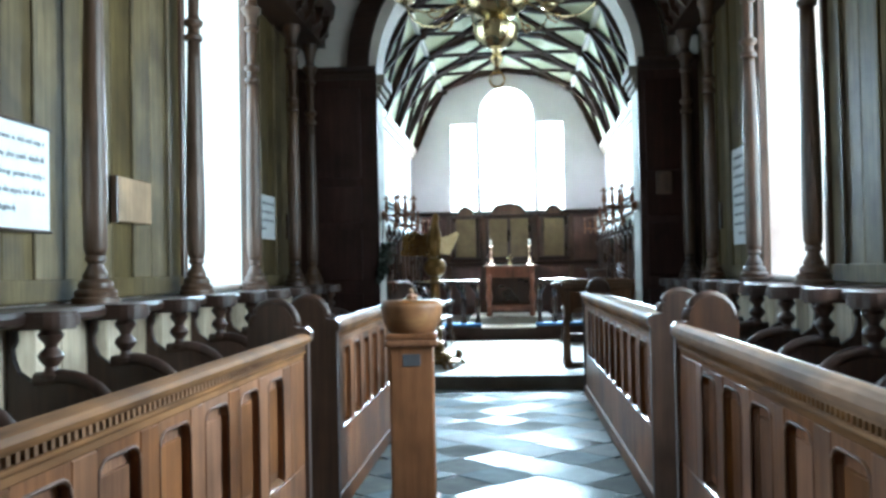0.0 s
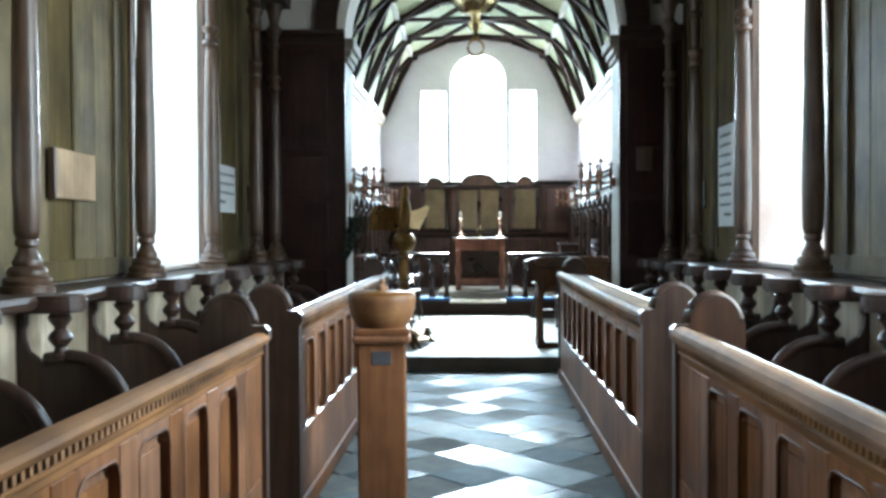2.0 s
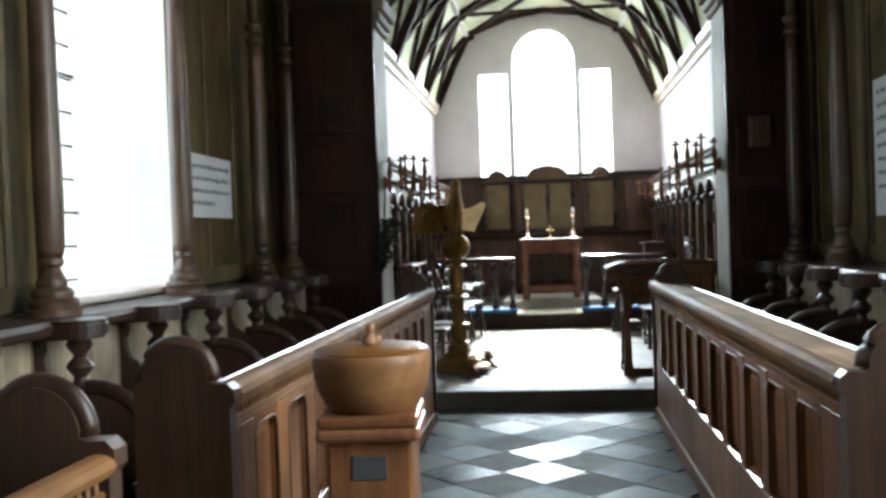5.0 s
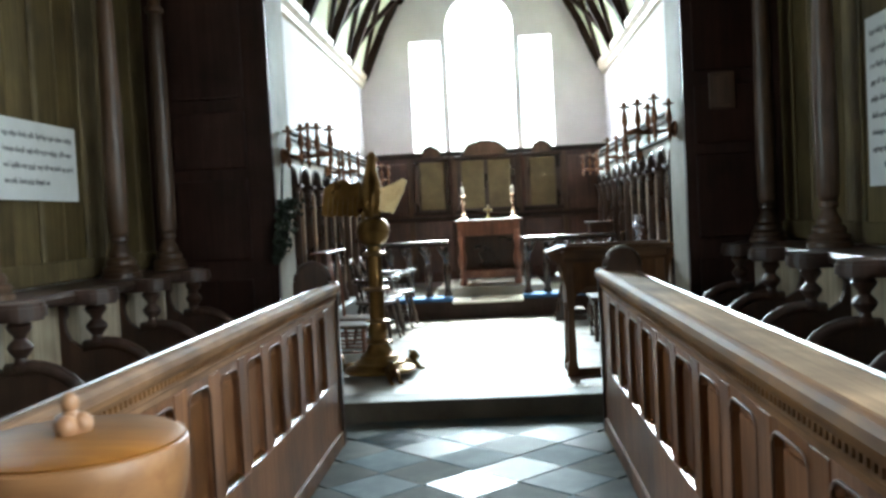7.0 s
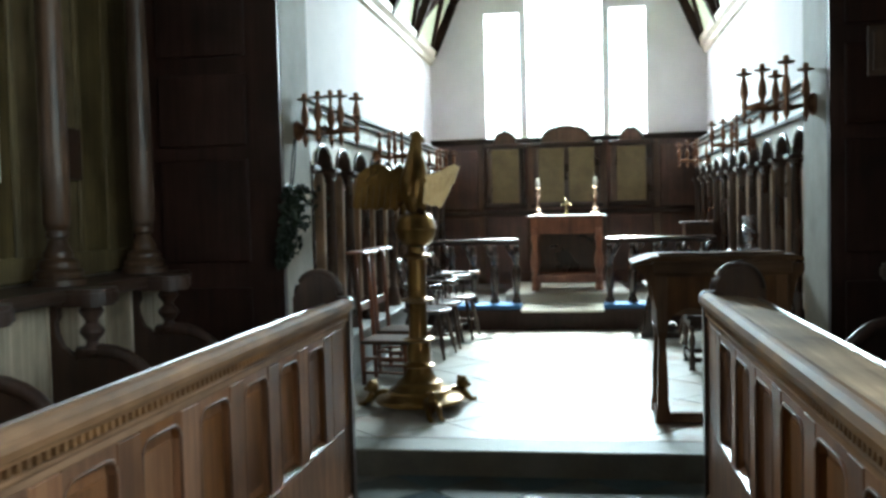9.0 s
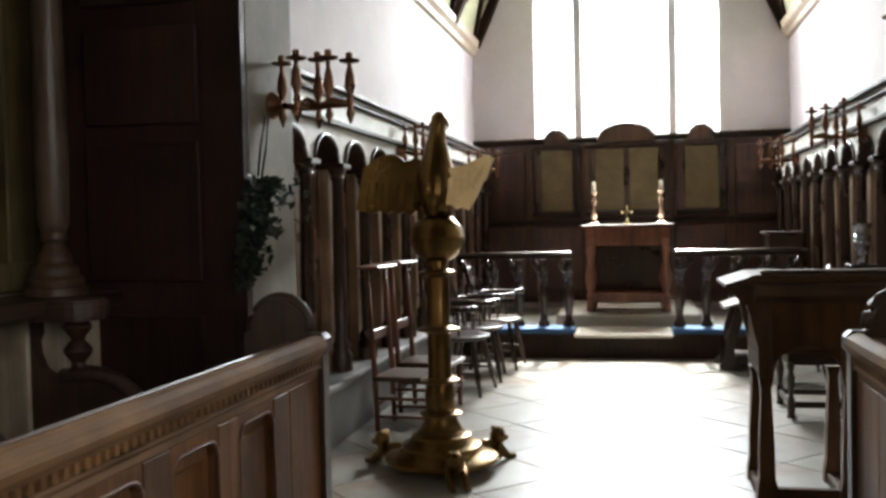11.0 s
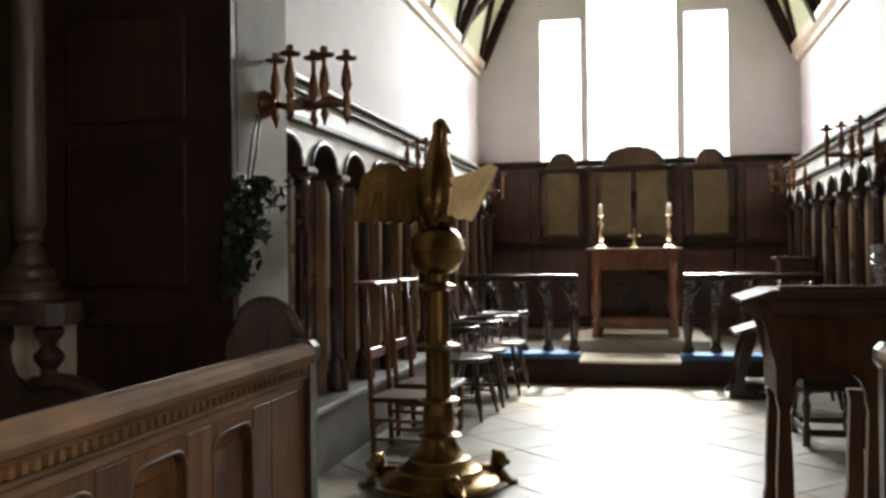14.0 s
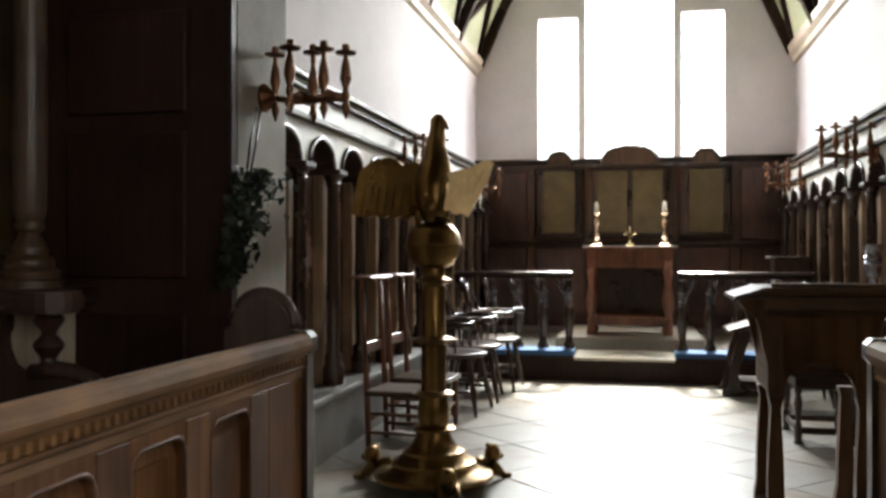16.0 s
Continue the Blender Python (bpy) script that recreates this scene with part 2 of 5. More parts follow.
# darker than the pew oak, colouring in the shadow line round each panel
BEAD = wood("bead_shadow_oak", (0.085, 0.037, 0.017), (0.22, 0.105, 0.05), "z", 0.5, 0.05)
END_OAK = wood("end_board_oak", (0.026, 0.012, 0.006), (0.085, 0.040, 0.020), "z", 0.42, 0.12)
PEWTER = mottled("pewter", [(0.3, (0.30, 0.32, 0.38)), (0.8, (0.55, 0.57, 0.64))], 12, 0.25, 0.9, 0.0, 20)
# lightened oak: the pilasters' window reflections are put into the colour
PILASTER = wood("pilaster_sheen_oak", (0.20, 0.125, 0.07), (0.46, 0.33, 0.21), "z", 0.28, 0.4)
TOP_OAK = wood("desk_top_oak", (0.19, 0.115, 0.05), (0.42, 0.275, 0.14), "y", 0.7, 0.0, spec=0.2)
SILL_OAK = wood("polished_sill", (0.14, 0.06, 0.022), (0.34, 0.17, 0.065), "y", 0.22, 0.8)
CANDLE_BRASS = mottled("rosy_brass", [(0.3, (0.42, 0.27, 0.17)), (0.8, (0.66, 0.48, 0.36))], 8, 0.25, 1.0, 0.0, 8)
STALL_OAK = wood("stall_oak", (0.026, 0.013, 0.009), (0.08, 0.038, 0.023), "z", 0.42, 0.12)
COLUMN_OAK = wood("column_oak", (0.05, 0.027, 0.015), (0.145, 0.082, 0.047), "z", 0.42, 0.15)
POST_OAK = wood("post_oak", (0.17, 0.068, 0.027), (0.37, 0.17, 0.075), "z", 0.45, 0.1)
DESK_OAK = wood("desk_oak", (0.08, 0.036, 0.014), (0.20, 0.095, 0.040), "z", 0.5, 0.05, spec=0.25)
POLISHED = wood("polished_dark_oak", (0.018, 0.010, 0.008), (0.055, 0.028, 0.019), "z", 0.16, 1.0)
REREDOS = wood("reredos_oak", (0.038, 0.014, 0.009), (0.115, 0.042, 0.024), "z", 0.42, 0.1)
LIMEWASH = mottled("window_limewash", [(0.3, (0.66, 0.63, 0.56)), (0.8, (0.84, 0.81, 0.75))], 1.8, 0.85, 0, 0.15)
GLASS = glass_material()

# ---- mesh helpers ----


def box(bm, x0, x1, y0, y1, z0, z1, m=None):
    v = [bm.verts.new((x, y, z)) for x in (x0, x1) for y in (y0, y1) for z in (z0, z1)]
    for f in ((0, 1, 3, 2), (4, 6, 7, 5), (0, 4, 5, 1), (2, 3, 7, 6), (0, 2, 6, 4), (1, 5, 7, 3)):
        bm.faces.new([v[i] for i in f])
    if m:
        bmesh.ops.transform(bm, matrix=m, verts=v)
    return v


def bevelled(x0, x1, y0, y1, z0, z1, w=0.006, seg=1):
    bm = bmesh.new()
    box(bm, x0, x1, y0, y1, z0, z1)
    bmesh.ops.bevel(bm, geom=bm.edges[:], offset=w, segments=seg, affect="EDGES", profile=0.5)
    return bm


def lathe(bm, profile, seg=16, m=None):
    """Turned about z: profile of (radius, height), from the bottom up."""
    rings = []
    for r, z in profile:
        rings.append([bm.verts.new((r * math.cos(2 * math.pi * k / seg), r * math.sin(2 * math.pi * k / seg), z)) for k in range(seg)])
    for a, b in zip(rings, rings[1:]):
        for k in range(seg):
            f = bm.faces.new((a[k], a[(k + 1) % seg], b[(k + 1) % seg], b[k]))
            f.smooth = True
    bm.faces.new(rings[0][::-1])
    bm.faces.new(rings[-1])
    for i in range(1, len(profile) - 1):
        (r0, z0), (r1, z1), (r2, z2) = profile[i - 1:i + 2]
        turn = math.atan2(z2 - z1, r2 - r1) - math.atan2(z1 - z0, r1 - r0)
        if abs(math.atan2(math.sin(turn), math.cos(turn))) > 0.75:
            for k in range(seg):
                bm.edges.get((rings[i][k], rings[i][(k + 1) % seg])).smooth = False
    if m:
        bmesh.ops.transform(bm, matrix=m, verts=[v for r in rings for v in r])
    return bm


def prism(bm, pts, axis, a, b, m=None):
    """A flat outline pushed along an axis from a to b. The outline's two coordinates are the other two axes in order."""
    def put(p, w):
        return {"x": (w, p[0], p[1]), "y": (p[0], w, p[1]), "z": (p[0], p[1], w)}[axis]
    lo = [bm.verts.new(put(p, a)) for p in pts]
    hi = [bm.verts.new(put(p, b)) for p in pts]
    n = len(pts)
    for i in range(n):
        bm.faces.new((lo[i], lo[(i + 1) % n], hi[(i + 1) % n], hi[i]))
    bm.faces.new(lo[::-1])
    bm.faces.new(hi)
    if m:
        bmesh.ops.transform(bm, matrix=m, verts=lo + hi)
    return bm


def bar(bm, p, q, w, h, up=(0, 0, 1)):
    """A squared timber from p to q, w wide and h deep."""
    p, q = Vector(p), Vector(q)
    d = (q - p).normalized()
    side = d.cross(Vector(up))
    side = side.normalized() if side.length > 1e-4 else Vector((1, 0, 0))
    top = side.cross(d).normalized()
    v = [bm.verts.new(c + side * (sx * w / 2) + top * (sz * h / 2)) for c in (p, q) for sx, sz in ((-1, -1), (1, -1), (1, 1), (-1, 1))]
    for f in ((0, 1, 2, 3), (7, 6, 5, 4), (0, 4, 5, 1), (1, 5, 6, 2), (2, 6, 7, 3), (3, 7, 4, 0)):
        bm.faces.new([v[i] for i in f])


def tube(bm, pts, r, seg=8):
    """A round rod through points; r is one radius or one for each point."""
    pts = [Vector(p) for p in pts]
    rs = r if isinstance(r, (list, tuple)) else [r] * len(pts)
    rings = []
    for i, p in enumerate(pts):
        d = (pts[min(i + 1, len(pts) - 1)] - pts[max(i - 1, 0)]).normalized()
        side = d.cross(Vector((0, 0, 1)) if abs(d.z) < 0.9 else Vector((1, 0, 0))).normalized()
        other = side.cross(d)
        rings.append([bm.verts.new(p + rs[i] * (math.cos(2 * math.pi * k / seg) * side + math.sin(2 * math.pi * k / seg) * other)) for k in range(seg)])
    for a, b in zip(rings, rings[1:]):
        for k in range(seg):
            f = bm.faces.new((a[k], a[(k + 1) % seg], b[(k + 1) % seg], b[k]))
            f.smooth = True
    bm.faces.new(rings[0][::-1])
    bm.faces.new(rings[-1])


def ball(bm, c, r, sx=1, sy=1, sz=1, seg=12):
    made = bmesh.ops.create_uvsphere(bm, u_segments=seg, v_segments=max(6, seg * 2 // 3), radius=r)
    bmesh.ops.transform(bm, matrix=Matrix.Translation(c) @ Matrix.Diagonal((sx, sy, sz, 1)), verts=made["verts"])
    for v in made["verts"]:
        for f in v.link_faces:
            f.smooth = True


def arc(cx, cz, rx, rz, a0, a1, n):
    return [(cx + rx * math.cos(radians(a0 + (a1 - a0) * i / n)), cz + rz * math.sin(radians(a0 + (a1 - a0) * i / n))) for i in range(n + 1)]


def mesh_object(name, bm, mat):
    bmesh.ops.recalc_face_normals(bm, faces=bm.faces)
    data = bpy.data.meshes.new(name)
    bm.to_mesh(data)
    bm.free()
    data.materials.append(mat)
    return new(name, data)


def part(name, bm, mat, parent, label=""):
    ob = mesh_object(name, bm, mat)
    ob.parent = parent
    if label:
        ob["label"] = label
    return ob


def thing(name, label, category, group="", m=None):
    ob = tagged(new(name), label, category, group)
    ob.empty_display_size = 0.1
    if m:
        ob.matrix_world = m
    return ob


def structure(name, bm, mat, label=""):
    return tagged(mesh_object(name, bm, mat), label, name.split("_")[0], "", "structure")


def B(*a, **k):
    bm = bmesh.new()
    box(bm, *a, **k)
    return bm


def P(*a, **k):
    return prism(bmesh.new(), *a, **k)


def T(profile, seg=16, m=None):
    return lathe(bmesh.new(), profile, seg, m)

# ---- the shell ----
WL, WR = -1.86, 2.78            # choir wall faces
SL, SR = AXIS - 2.005, AXIS + 2.005   # sanctuary wall faces
JL, JR = AXIS - 1.505, AXIS + 1.515   # chancel arch jambs
STEP_Y, SANC = 10.45, 0.15
EAST = 18.74
TOP = 6.2


def wall_with_hole(x0, x1, holes, y0, y1, z0, z1):
    """A wall along y, from x0 to x1 thick, with upright openings (ya, yb, za, zb)."""
    bm = bmesh.new()
    y = y0
    for ya, yb, za, zb in sorted(holes):
        box(bm, x0, x1, y, ya, z0, z1)
        box(bm, x0, x1, ya, yb, z0, za)
        box(bm, x0, x1, ya, yb, zb, z1)
        y = yb
    box(bm, x0, x1, y, y1, z0, z1)
    return bm


# the western opening of each wall is unseen, added to let light in
NWIN = [(0.2, 1.8, 1.3, 5.2), (6.42, 8.0, 1.3, 5.2)]
SWIN = [(3.0, 4.6, 1.3, 5.2), (6.12, 7.66, 1.3, 5.2)]
wall_north = structure("wall_north", wall_with_hole(WL - 0.80, WL - 0.03, NWIN, -5, 10.3, 0, TOP), LIMEWASH)
wall_south = structure("wall_south", wall_with_hole(WR + 0.03, WR + 0.80, SWIN, -5, 10.3, 0, TOP), WARM_STONE)
structure("wall_west", B(WL - 0.8, WR + 0.8, -5.3, -5, 0, TOP), STONE)
structure("ceiling_choir", B(WL - 0.8, WR + 0.8, -5.3, 10.3, TOP, TOP + 0.2), DARK_Y)
structure("floor_bed", B(WL - 0.8, WR + 0.8, -5.3, STEP_Y, -0.12, -0.012), GROUT)

# chancel arch wall: piers, semicircular opening and white spandrels
ARC_Z, ARC_R = 3.72, 1.51
ring = arc(AXIS, ARC_Z, ARC_R, ARC_R, 180, 0, 28)
PIER_TOP = 3.72
for name, x0, x1 in (("pier_north", WL - 0.45, JL), ("pier_south", JR, WR + 0.45)):
    structure(name, B(x0, x1, 10.32, 10.84, 0, PIER_TOP), STONE, "pale stone pier of the chancel arch")


def arch_wall(ring, x0, x1, foot, top, y0, y1):
    """One closed wall over a round opening; ring runs from its left foot to its right."""
    bm = bmesh.new()
    low = [(x0, foot)] + ring + [(x1, foot)]
    high = [(x, top) for x, _ in low]
    front, back = [[[bm.verts.new((x, y, z)) for x, z in row] for row in (low, high)] for y in (y0, y1)]
    n = len(low)
    for k in range(n - 1):
        bm.faces.new((front[0][k], front[0][k + 1], front[1][k + 1], front[1][k]))
        bm.faces.new((back[0][k + 1], back[0][k], back[1][k], back[1][k + 1]))
        bm.faces.new((front[0][k + 1], front[0][k], back[0][k], back[0][k + 1]))
        bm.faces.new((front[1][k], front[1][k + 1], back[1][k + 1], back[1][k]))
    for k in (0, n - 1):
        bm.faces.new((front[0][k], front[1][k], back[1][k], back[0][k]))
    return bm


structure("wall_chancel_arch", arch_wall(ring, WL - 0.45, WR + 0.45, PIER_TOP, 6.3, 10.322, 10.838), LIMEWASH, "limewashed wall over the round chancel arch")
# dark timber lining of the piers and the arch band
for s, j, w in ((-1, JL, WL), (1, JR, WR)):
    pier = thing("pier_panelling", "dark oak panelling lining the pier of the chancel arch", "panelling", "arch piers")
    x0, x1 = sorted((j + s * 0.002, w))
    part("lining", B(x0, x1, 10.27, 10.32, 0, 3.80), PIER, pier)
    part("cornice", P([(10.19, 3.80), (10.32, 3.80), (10.32, 3.66), (10.26, 3.66), (10.25, 3.72), (10.2, 3.75)], "x", x0, x1), DARK_X, pier)
    cx = (x0 + x1) / 2
    for z0, z1 in ((0.3, 1.15), (1.3, 1.9), (1.98, 2.4), (2.5, 3.55)):
        part("panel", bevelled(cx - 0.27, cx + 0.27, 10.245, 10.272, z0, z1, 0.007), PIER, pier)
arch_band = thing("arch_band", "dark oak band following the round chancel arch", "arch trim")
outer = arc(AXIS, ARC_Z + 0.08, ARC_R + 0.34, ARC_R + 0.34, 180, 0, 28)
inner = arc(AXIS, ARC_Z + 0.08, ARC_R + 0.09, ARC_R + 0.09, 0, 180, 28)
bm = bmesh.new()
lo = [[bm.verts.new((x, y, z)) for x, z in c] for y in (10.24, 10.316) for c in (outer, inner[::-1])]
for i in range(28):
    bm.faces.new((lo[0][i], lo[0][i + 1], lo[1][i + 1], lo[1][i]))
    bm.faces.new((lo[2][i], lo[2][i + 1], lo[3][i + 1], lo[3][i]))
    bm.faces.new((lo[0][i], lo[0][i + 1], lo[2][i + 1], lo[2][i]))
    bm.faces.new((lo[1][i], lo[1][i + 1], lo[3][i + 1], lo[3][i]))
part("band", bm, DARK_X, arch_band)
for s, j in ((-1, JL), (1, JR)):
    cap = thing("pier_capital", "moulded pale stone capital at the springing of the arch", "capital", "arch capitals")
    for k, (z0, z1, o) in enumerate(((3.45, 3.52, 0.03), (3.52, 3.6, 0.06), (3.6, 3.72, 0.10))):
        x0, x1 = sorted((j - s * o, j + s * 0.05))
        part("moulding", bevelled(x0, x1, 10.325 - o * 0.4, 10.84 + o, z0, z1, 0.012), STONE, cap)

# sanctuary shell
structure("wall_sanctuary_north", B(SL - 0.4, SL, 10.84, EAST + 0.45, 0, 3.95), PLASTER)
structure("wall_sanctuary_south", B(SR, SR + 0.4, 10.84, EAST + 0.45, 0, 3.95), PLASTER)
LIGHTS = [(-0.605, -0.085, 4.45, False), (0.01, 1.112, 4.64, True), (1.208, 1.735, 4.45, False)]
bm = bmesh.new()
SILL = 2.45
box(bm, SL - 0.4, SR + 0.4, EAST, EAST + 0.4, 0, SILL)
xs = [SL - 0.4] + [v for a, b, _, _ in LIGHTS for v in (a, b)] + [SR + 0.4]
for a, b in zip(xs[0::2], xs[1::2]):
    box(bm, a, b, EAST, EAST + 0.4, SILL, 6.3)
for a, b, top, round_top in LIGHTS:
    if round_top:
        c, r = (a + b) / 2, (b - a) / 2
        head = arc(c, top, r, r, 180, 0, 28)
        for (xa, za), (xb, zb) in zip(head, head[1:]):
            prism(bm, [(xa, za), (xb, zb), (xb, 6.3), (xa, 6.3)], "y", EAST, EAST + 0.4)
    else:
        box(bm, a, b, EAST, EAST + 0.4, top, 6.3)
bmesh.ops.triangulate(bm, faces=[f for f in bm.faces if len(f.verts) > 4])
structure("wall_east", bm, PLASTER)
for n, (a, b, top, round_top) in enumerate(LIGHTS, 1):
    win = tagged(new("window_%d" % n), "tall leaded east window light with clear glass", "window", "", "structure")
    c, r = (a + b) / 2, (b - a) / 2
    bm = bmesh.new()
    hi = top + (r if round_top else 0)
    for k in range(1, 3 if round_top else 2):
        x = a + (b - a) * k / (3 if round_top else 2)
        box(bm, x - 0.006, x + 0.006, EAST + 0.31, EAST + 0.325, SILL, hi - 0.05)
    z = SILL + 0.3
    while z < hi - 0.1:
        half = r if z < top else math.sqrt(max(0.01, r * r - (z - top) ** 2))
        box(bm, c - half, c + half, EAST + 0.327, EAST + 0.34, z - 0.006, z + 0.006)
        z += 0.3
    part("cames", bm, LEAD, win)
    pts = [(a, SILL), (b, SILL), (b, top)] + (arc(c, top, r, r, 0, 180, 16)[1:-1] if round_top else []) + [(a, top)]
    pane = part("pane", P(pts, "y", EAST + 0.345, EAST + 0.352), GLASS, win)
    pane.visible_shadow = False

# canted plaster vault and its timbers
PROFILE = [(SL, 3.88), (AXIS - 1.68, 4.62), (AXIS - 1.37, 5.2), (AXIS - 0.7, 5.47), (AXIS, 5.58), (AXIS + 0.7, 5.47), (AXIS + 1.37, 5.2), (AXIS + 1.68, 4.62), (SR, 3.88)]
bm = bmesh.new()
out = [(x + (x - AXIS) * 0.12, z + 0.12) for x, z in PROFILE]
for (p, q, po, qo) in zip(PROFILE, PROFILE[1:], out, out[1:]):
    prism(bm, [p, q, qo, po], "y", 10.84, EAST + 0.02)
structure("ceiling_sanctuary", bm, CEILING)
# cornice under the vault
for s, w in ((1, SL), (-1, SR)):
    bm = bmesh.new()
    prism(bm, [(w - s * 0.01, 3.72), (w + s * 0.04, 3.74), (w + s * 0.05, 3.80), (w + s * 0.10, 3.84), (w + s * 0.12, 3.92), (w - s * 0.01, 3.95)], "y", 10.845, EAST - 0.002)
    structure("trim_cornice", bm, CORNICE, "pale moulded wall cornice")

BAYS = 5
KNEE_L, KNEE_R = (AXIS - 1.37, 5.2), (AXIS + 1.37, 5.2)


def roof_frame(y):
    """One cross frame of the vault: two curved side ribs, two upper ribs and their bosses."""
    f = thing("roof_frame", "dark timber frame across the plaster vault", "roof timbers", "vault frames")
    for side in (0, 1):
        half = PROFILE[:5] if side == 0 else PROFILE[4:][::-1]
        for (p, q), wide in zip(zip(half, half[1:]), (0.125, 0.125, 0.125, 0.12)):
            bm = bmesh.new()
            dip = 0.035
            bar(bm, (p[0] + (AXIS - p[0]) * dip * 0.6, y, p[1] - dip * 0.5), (q[0] + (AXIS - q[0]) * dip * 0.6, y, q[1] - dip), wide, 0.13, (0, 1, 0))
            part("rib", bm, TIMBER, f)
        bm = bmesh.new()
        k = half[2]
        ball(bm, (k[0] + (AXIS - k[0]) * 0.05, y, k[1] - 0.07), 0.085, 1, 1, 0.9, 8)
        part("boss", bm, TIMBER, f)
    return f


def roof_braces(y0, y1):
    """Crossed diagonal braces between two frames, on the steep sides and the flat top."""
    f = thing("roof_braces", "thin dark crossed braces between the vault frames", "roof timbers", "vault braces")
    mid = (y0 + y1) / 2
    for s in (-1, 1):
        a, m, k, c = [(AXIS + s * x, z) for x, z in ((1.985, 3.92), (1.645, 4.61), (1.345, 5.16), (0.0, 5.535))]
        for ya, yb in ((y0, y1), (y1, y0)):
            bm = bmesh.new()
            bar(bm, (a[0], ya, a[1]), (m[0], mid, m[1]), 0.07, 0.06, (s, 0, 0.4))
            part("brace", bm, TIMBER, f)
            bm = bmesh.new()
            bar(bm, (m[0], mid, m[1]), (k[0], yb, k[1]), 0.07, 0.06, (s, 0, 0.4))
            part("brace", bm, TIMBER, f)
            bm = bmesh.new()
            bar(bm, (k[0], ya, k[1] - 0.01), (c[0], yb, c[1]), 0.075, 0.06)
            part("brace", bm, TIMBER, f)
        bm = bmesh.new()
        ball(bm, ((k[0] + c[0]) / 2, mid, (k[1] + c[1]) / 2 - 0.02), 0.05, 1, 1, 0.8, 8)
        part("boss", bm, TIMBER, f)
        bm = bmesh.new()
        ball(bm, (m[0], mid, m[1]), 0.05, 1, 1, 0.8, 8)
        part("boss", bm, TIMBER, f)
        bm = bmesh.new()
        bar(bm, (k[0] + s * 0.02, y0 + 0.07, k[1]), (k[0] + s * 0.02, y1 - 0.07, k[1]), 0.07, 0.09)
        part("purlin", bm, SPANDREL, f, "pale painted purlin")


for k in range(BAYS + 1):
    roof_frame(10.95 + (EAST - 0.07 - 10.95) * k / BAYS)
for k in range(BAYS):
    roof_braces(10.95 + (EAST - 0.07 - 10.95) * k / BAYS, 10.95 + (EAST - 0.07 - 10.95) * (k + 1) / BAYS)

# floors, steps
floor_sanc = structure("floor_sanctuary", B(SL - 0.4, SR + 0.4, STEP_Y + 0.03, EAST + 0.4, -0.1, SANC - 0.012), FLAG_JOINT, "pale flagstone floor laid on the diagonal")
structure("step_sanctuary", bevelled(JL - 0.6, JR + 0.6, STEP_Y, STEP_Y + 0.3, -0.05, SANC + 0.002, 0.012, 2), STEP_STONE, "worn grey stone step")
Y1, Z1, Z2 = 15.77, 0.375, 0.51
structure("step_altar", bevelled(SL + 0.01, SR - 0.01, Y1, Y1 + 0.05, 0.0, Z1, 0.008), PIER, "dark wooden riser of the altar step")
structure("floor_altar", B(SL + 0.01, SR - 0.01, Y1 + 0.05, EAST - 0.01, 0.0, Z1 - 0.003), FLAG, "pale stone altar pavement")
structure("step_predella", bevelled(-0.18, 1.34, 16.5, 18.3, Z1 - 0.02, Z2, 0.012), FLAG, "low pale stone predella")

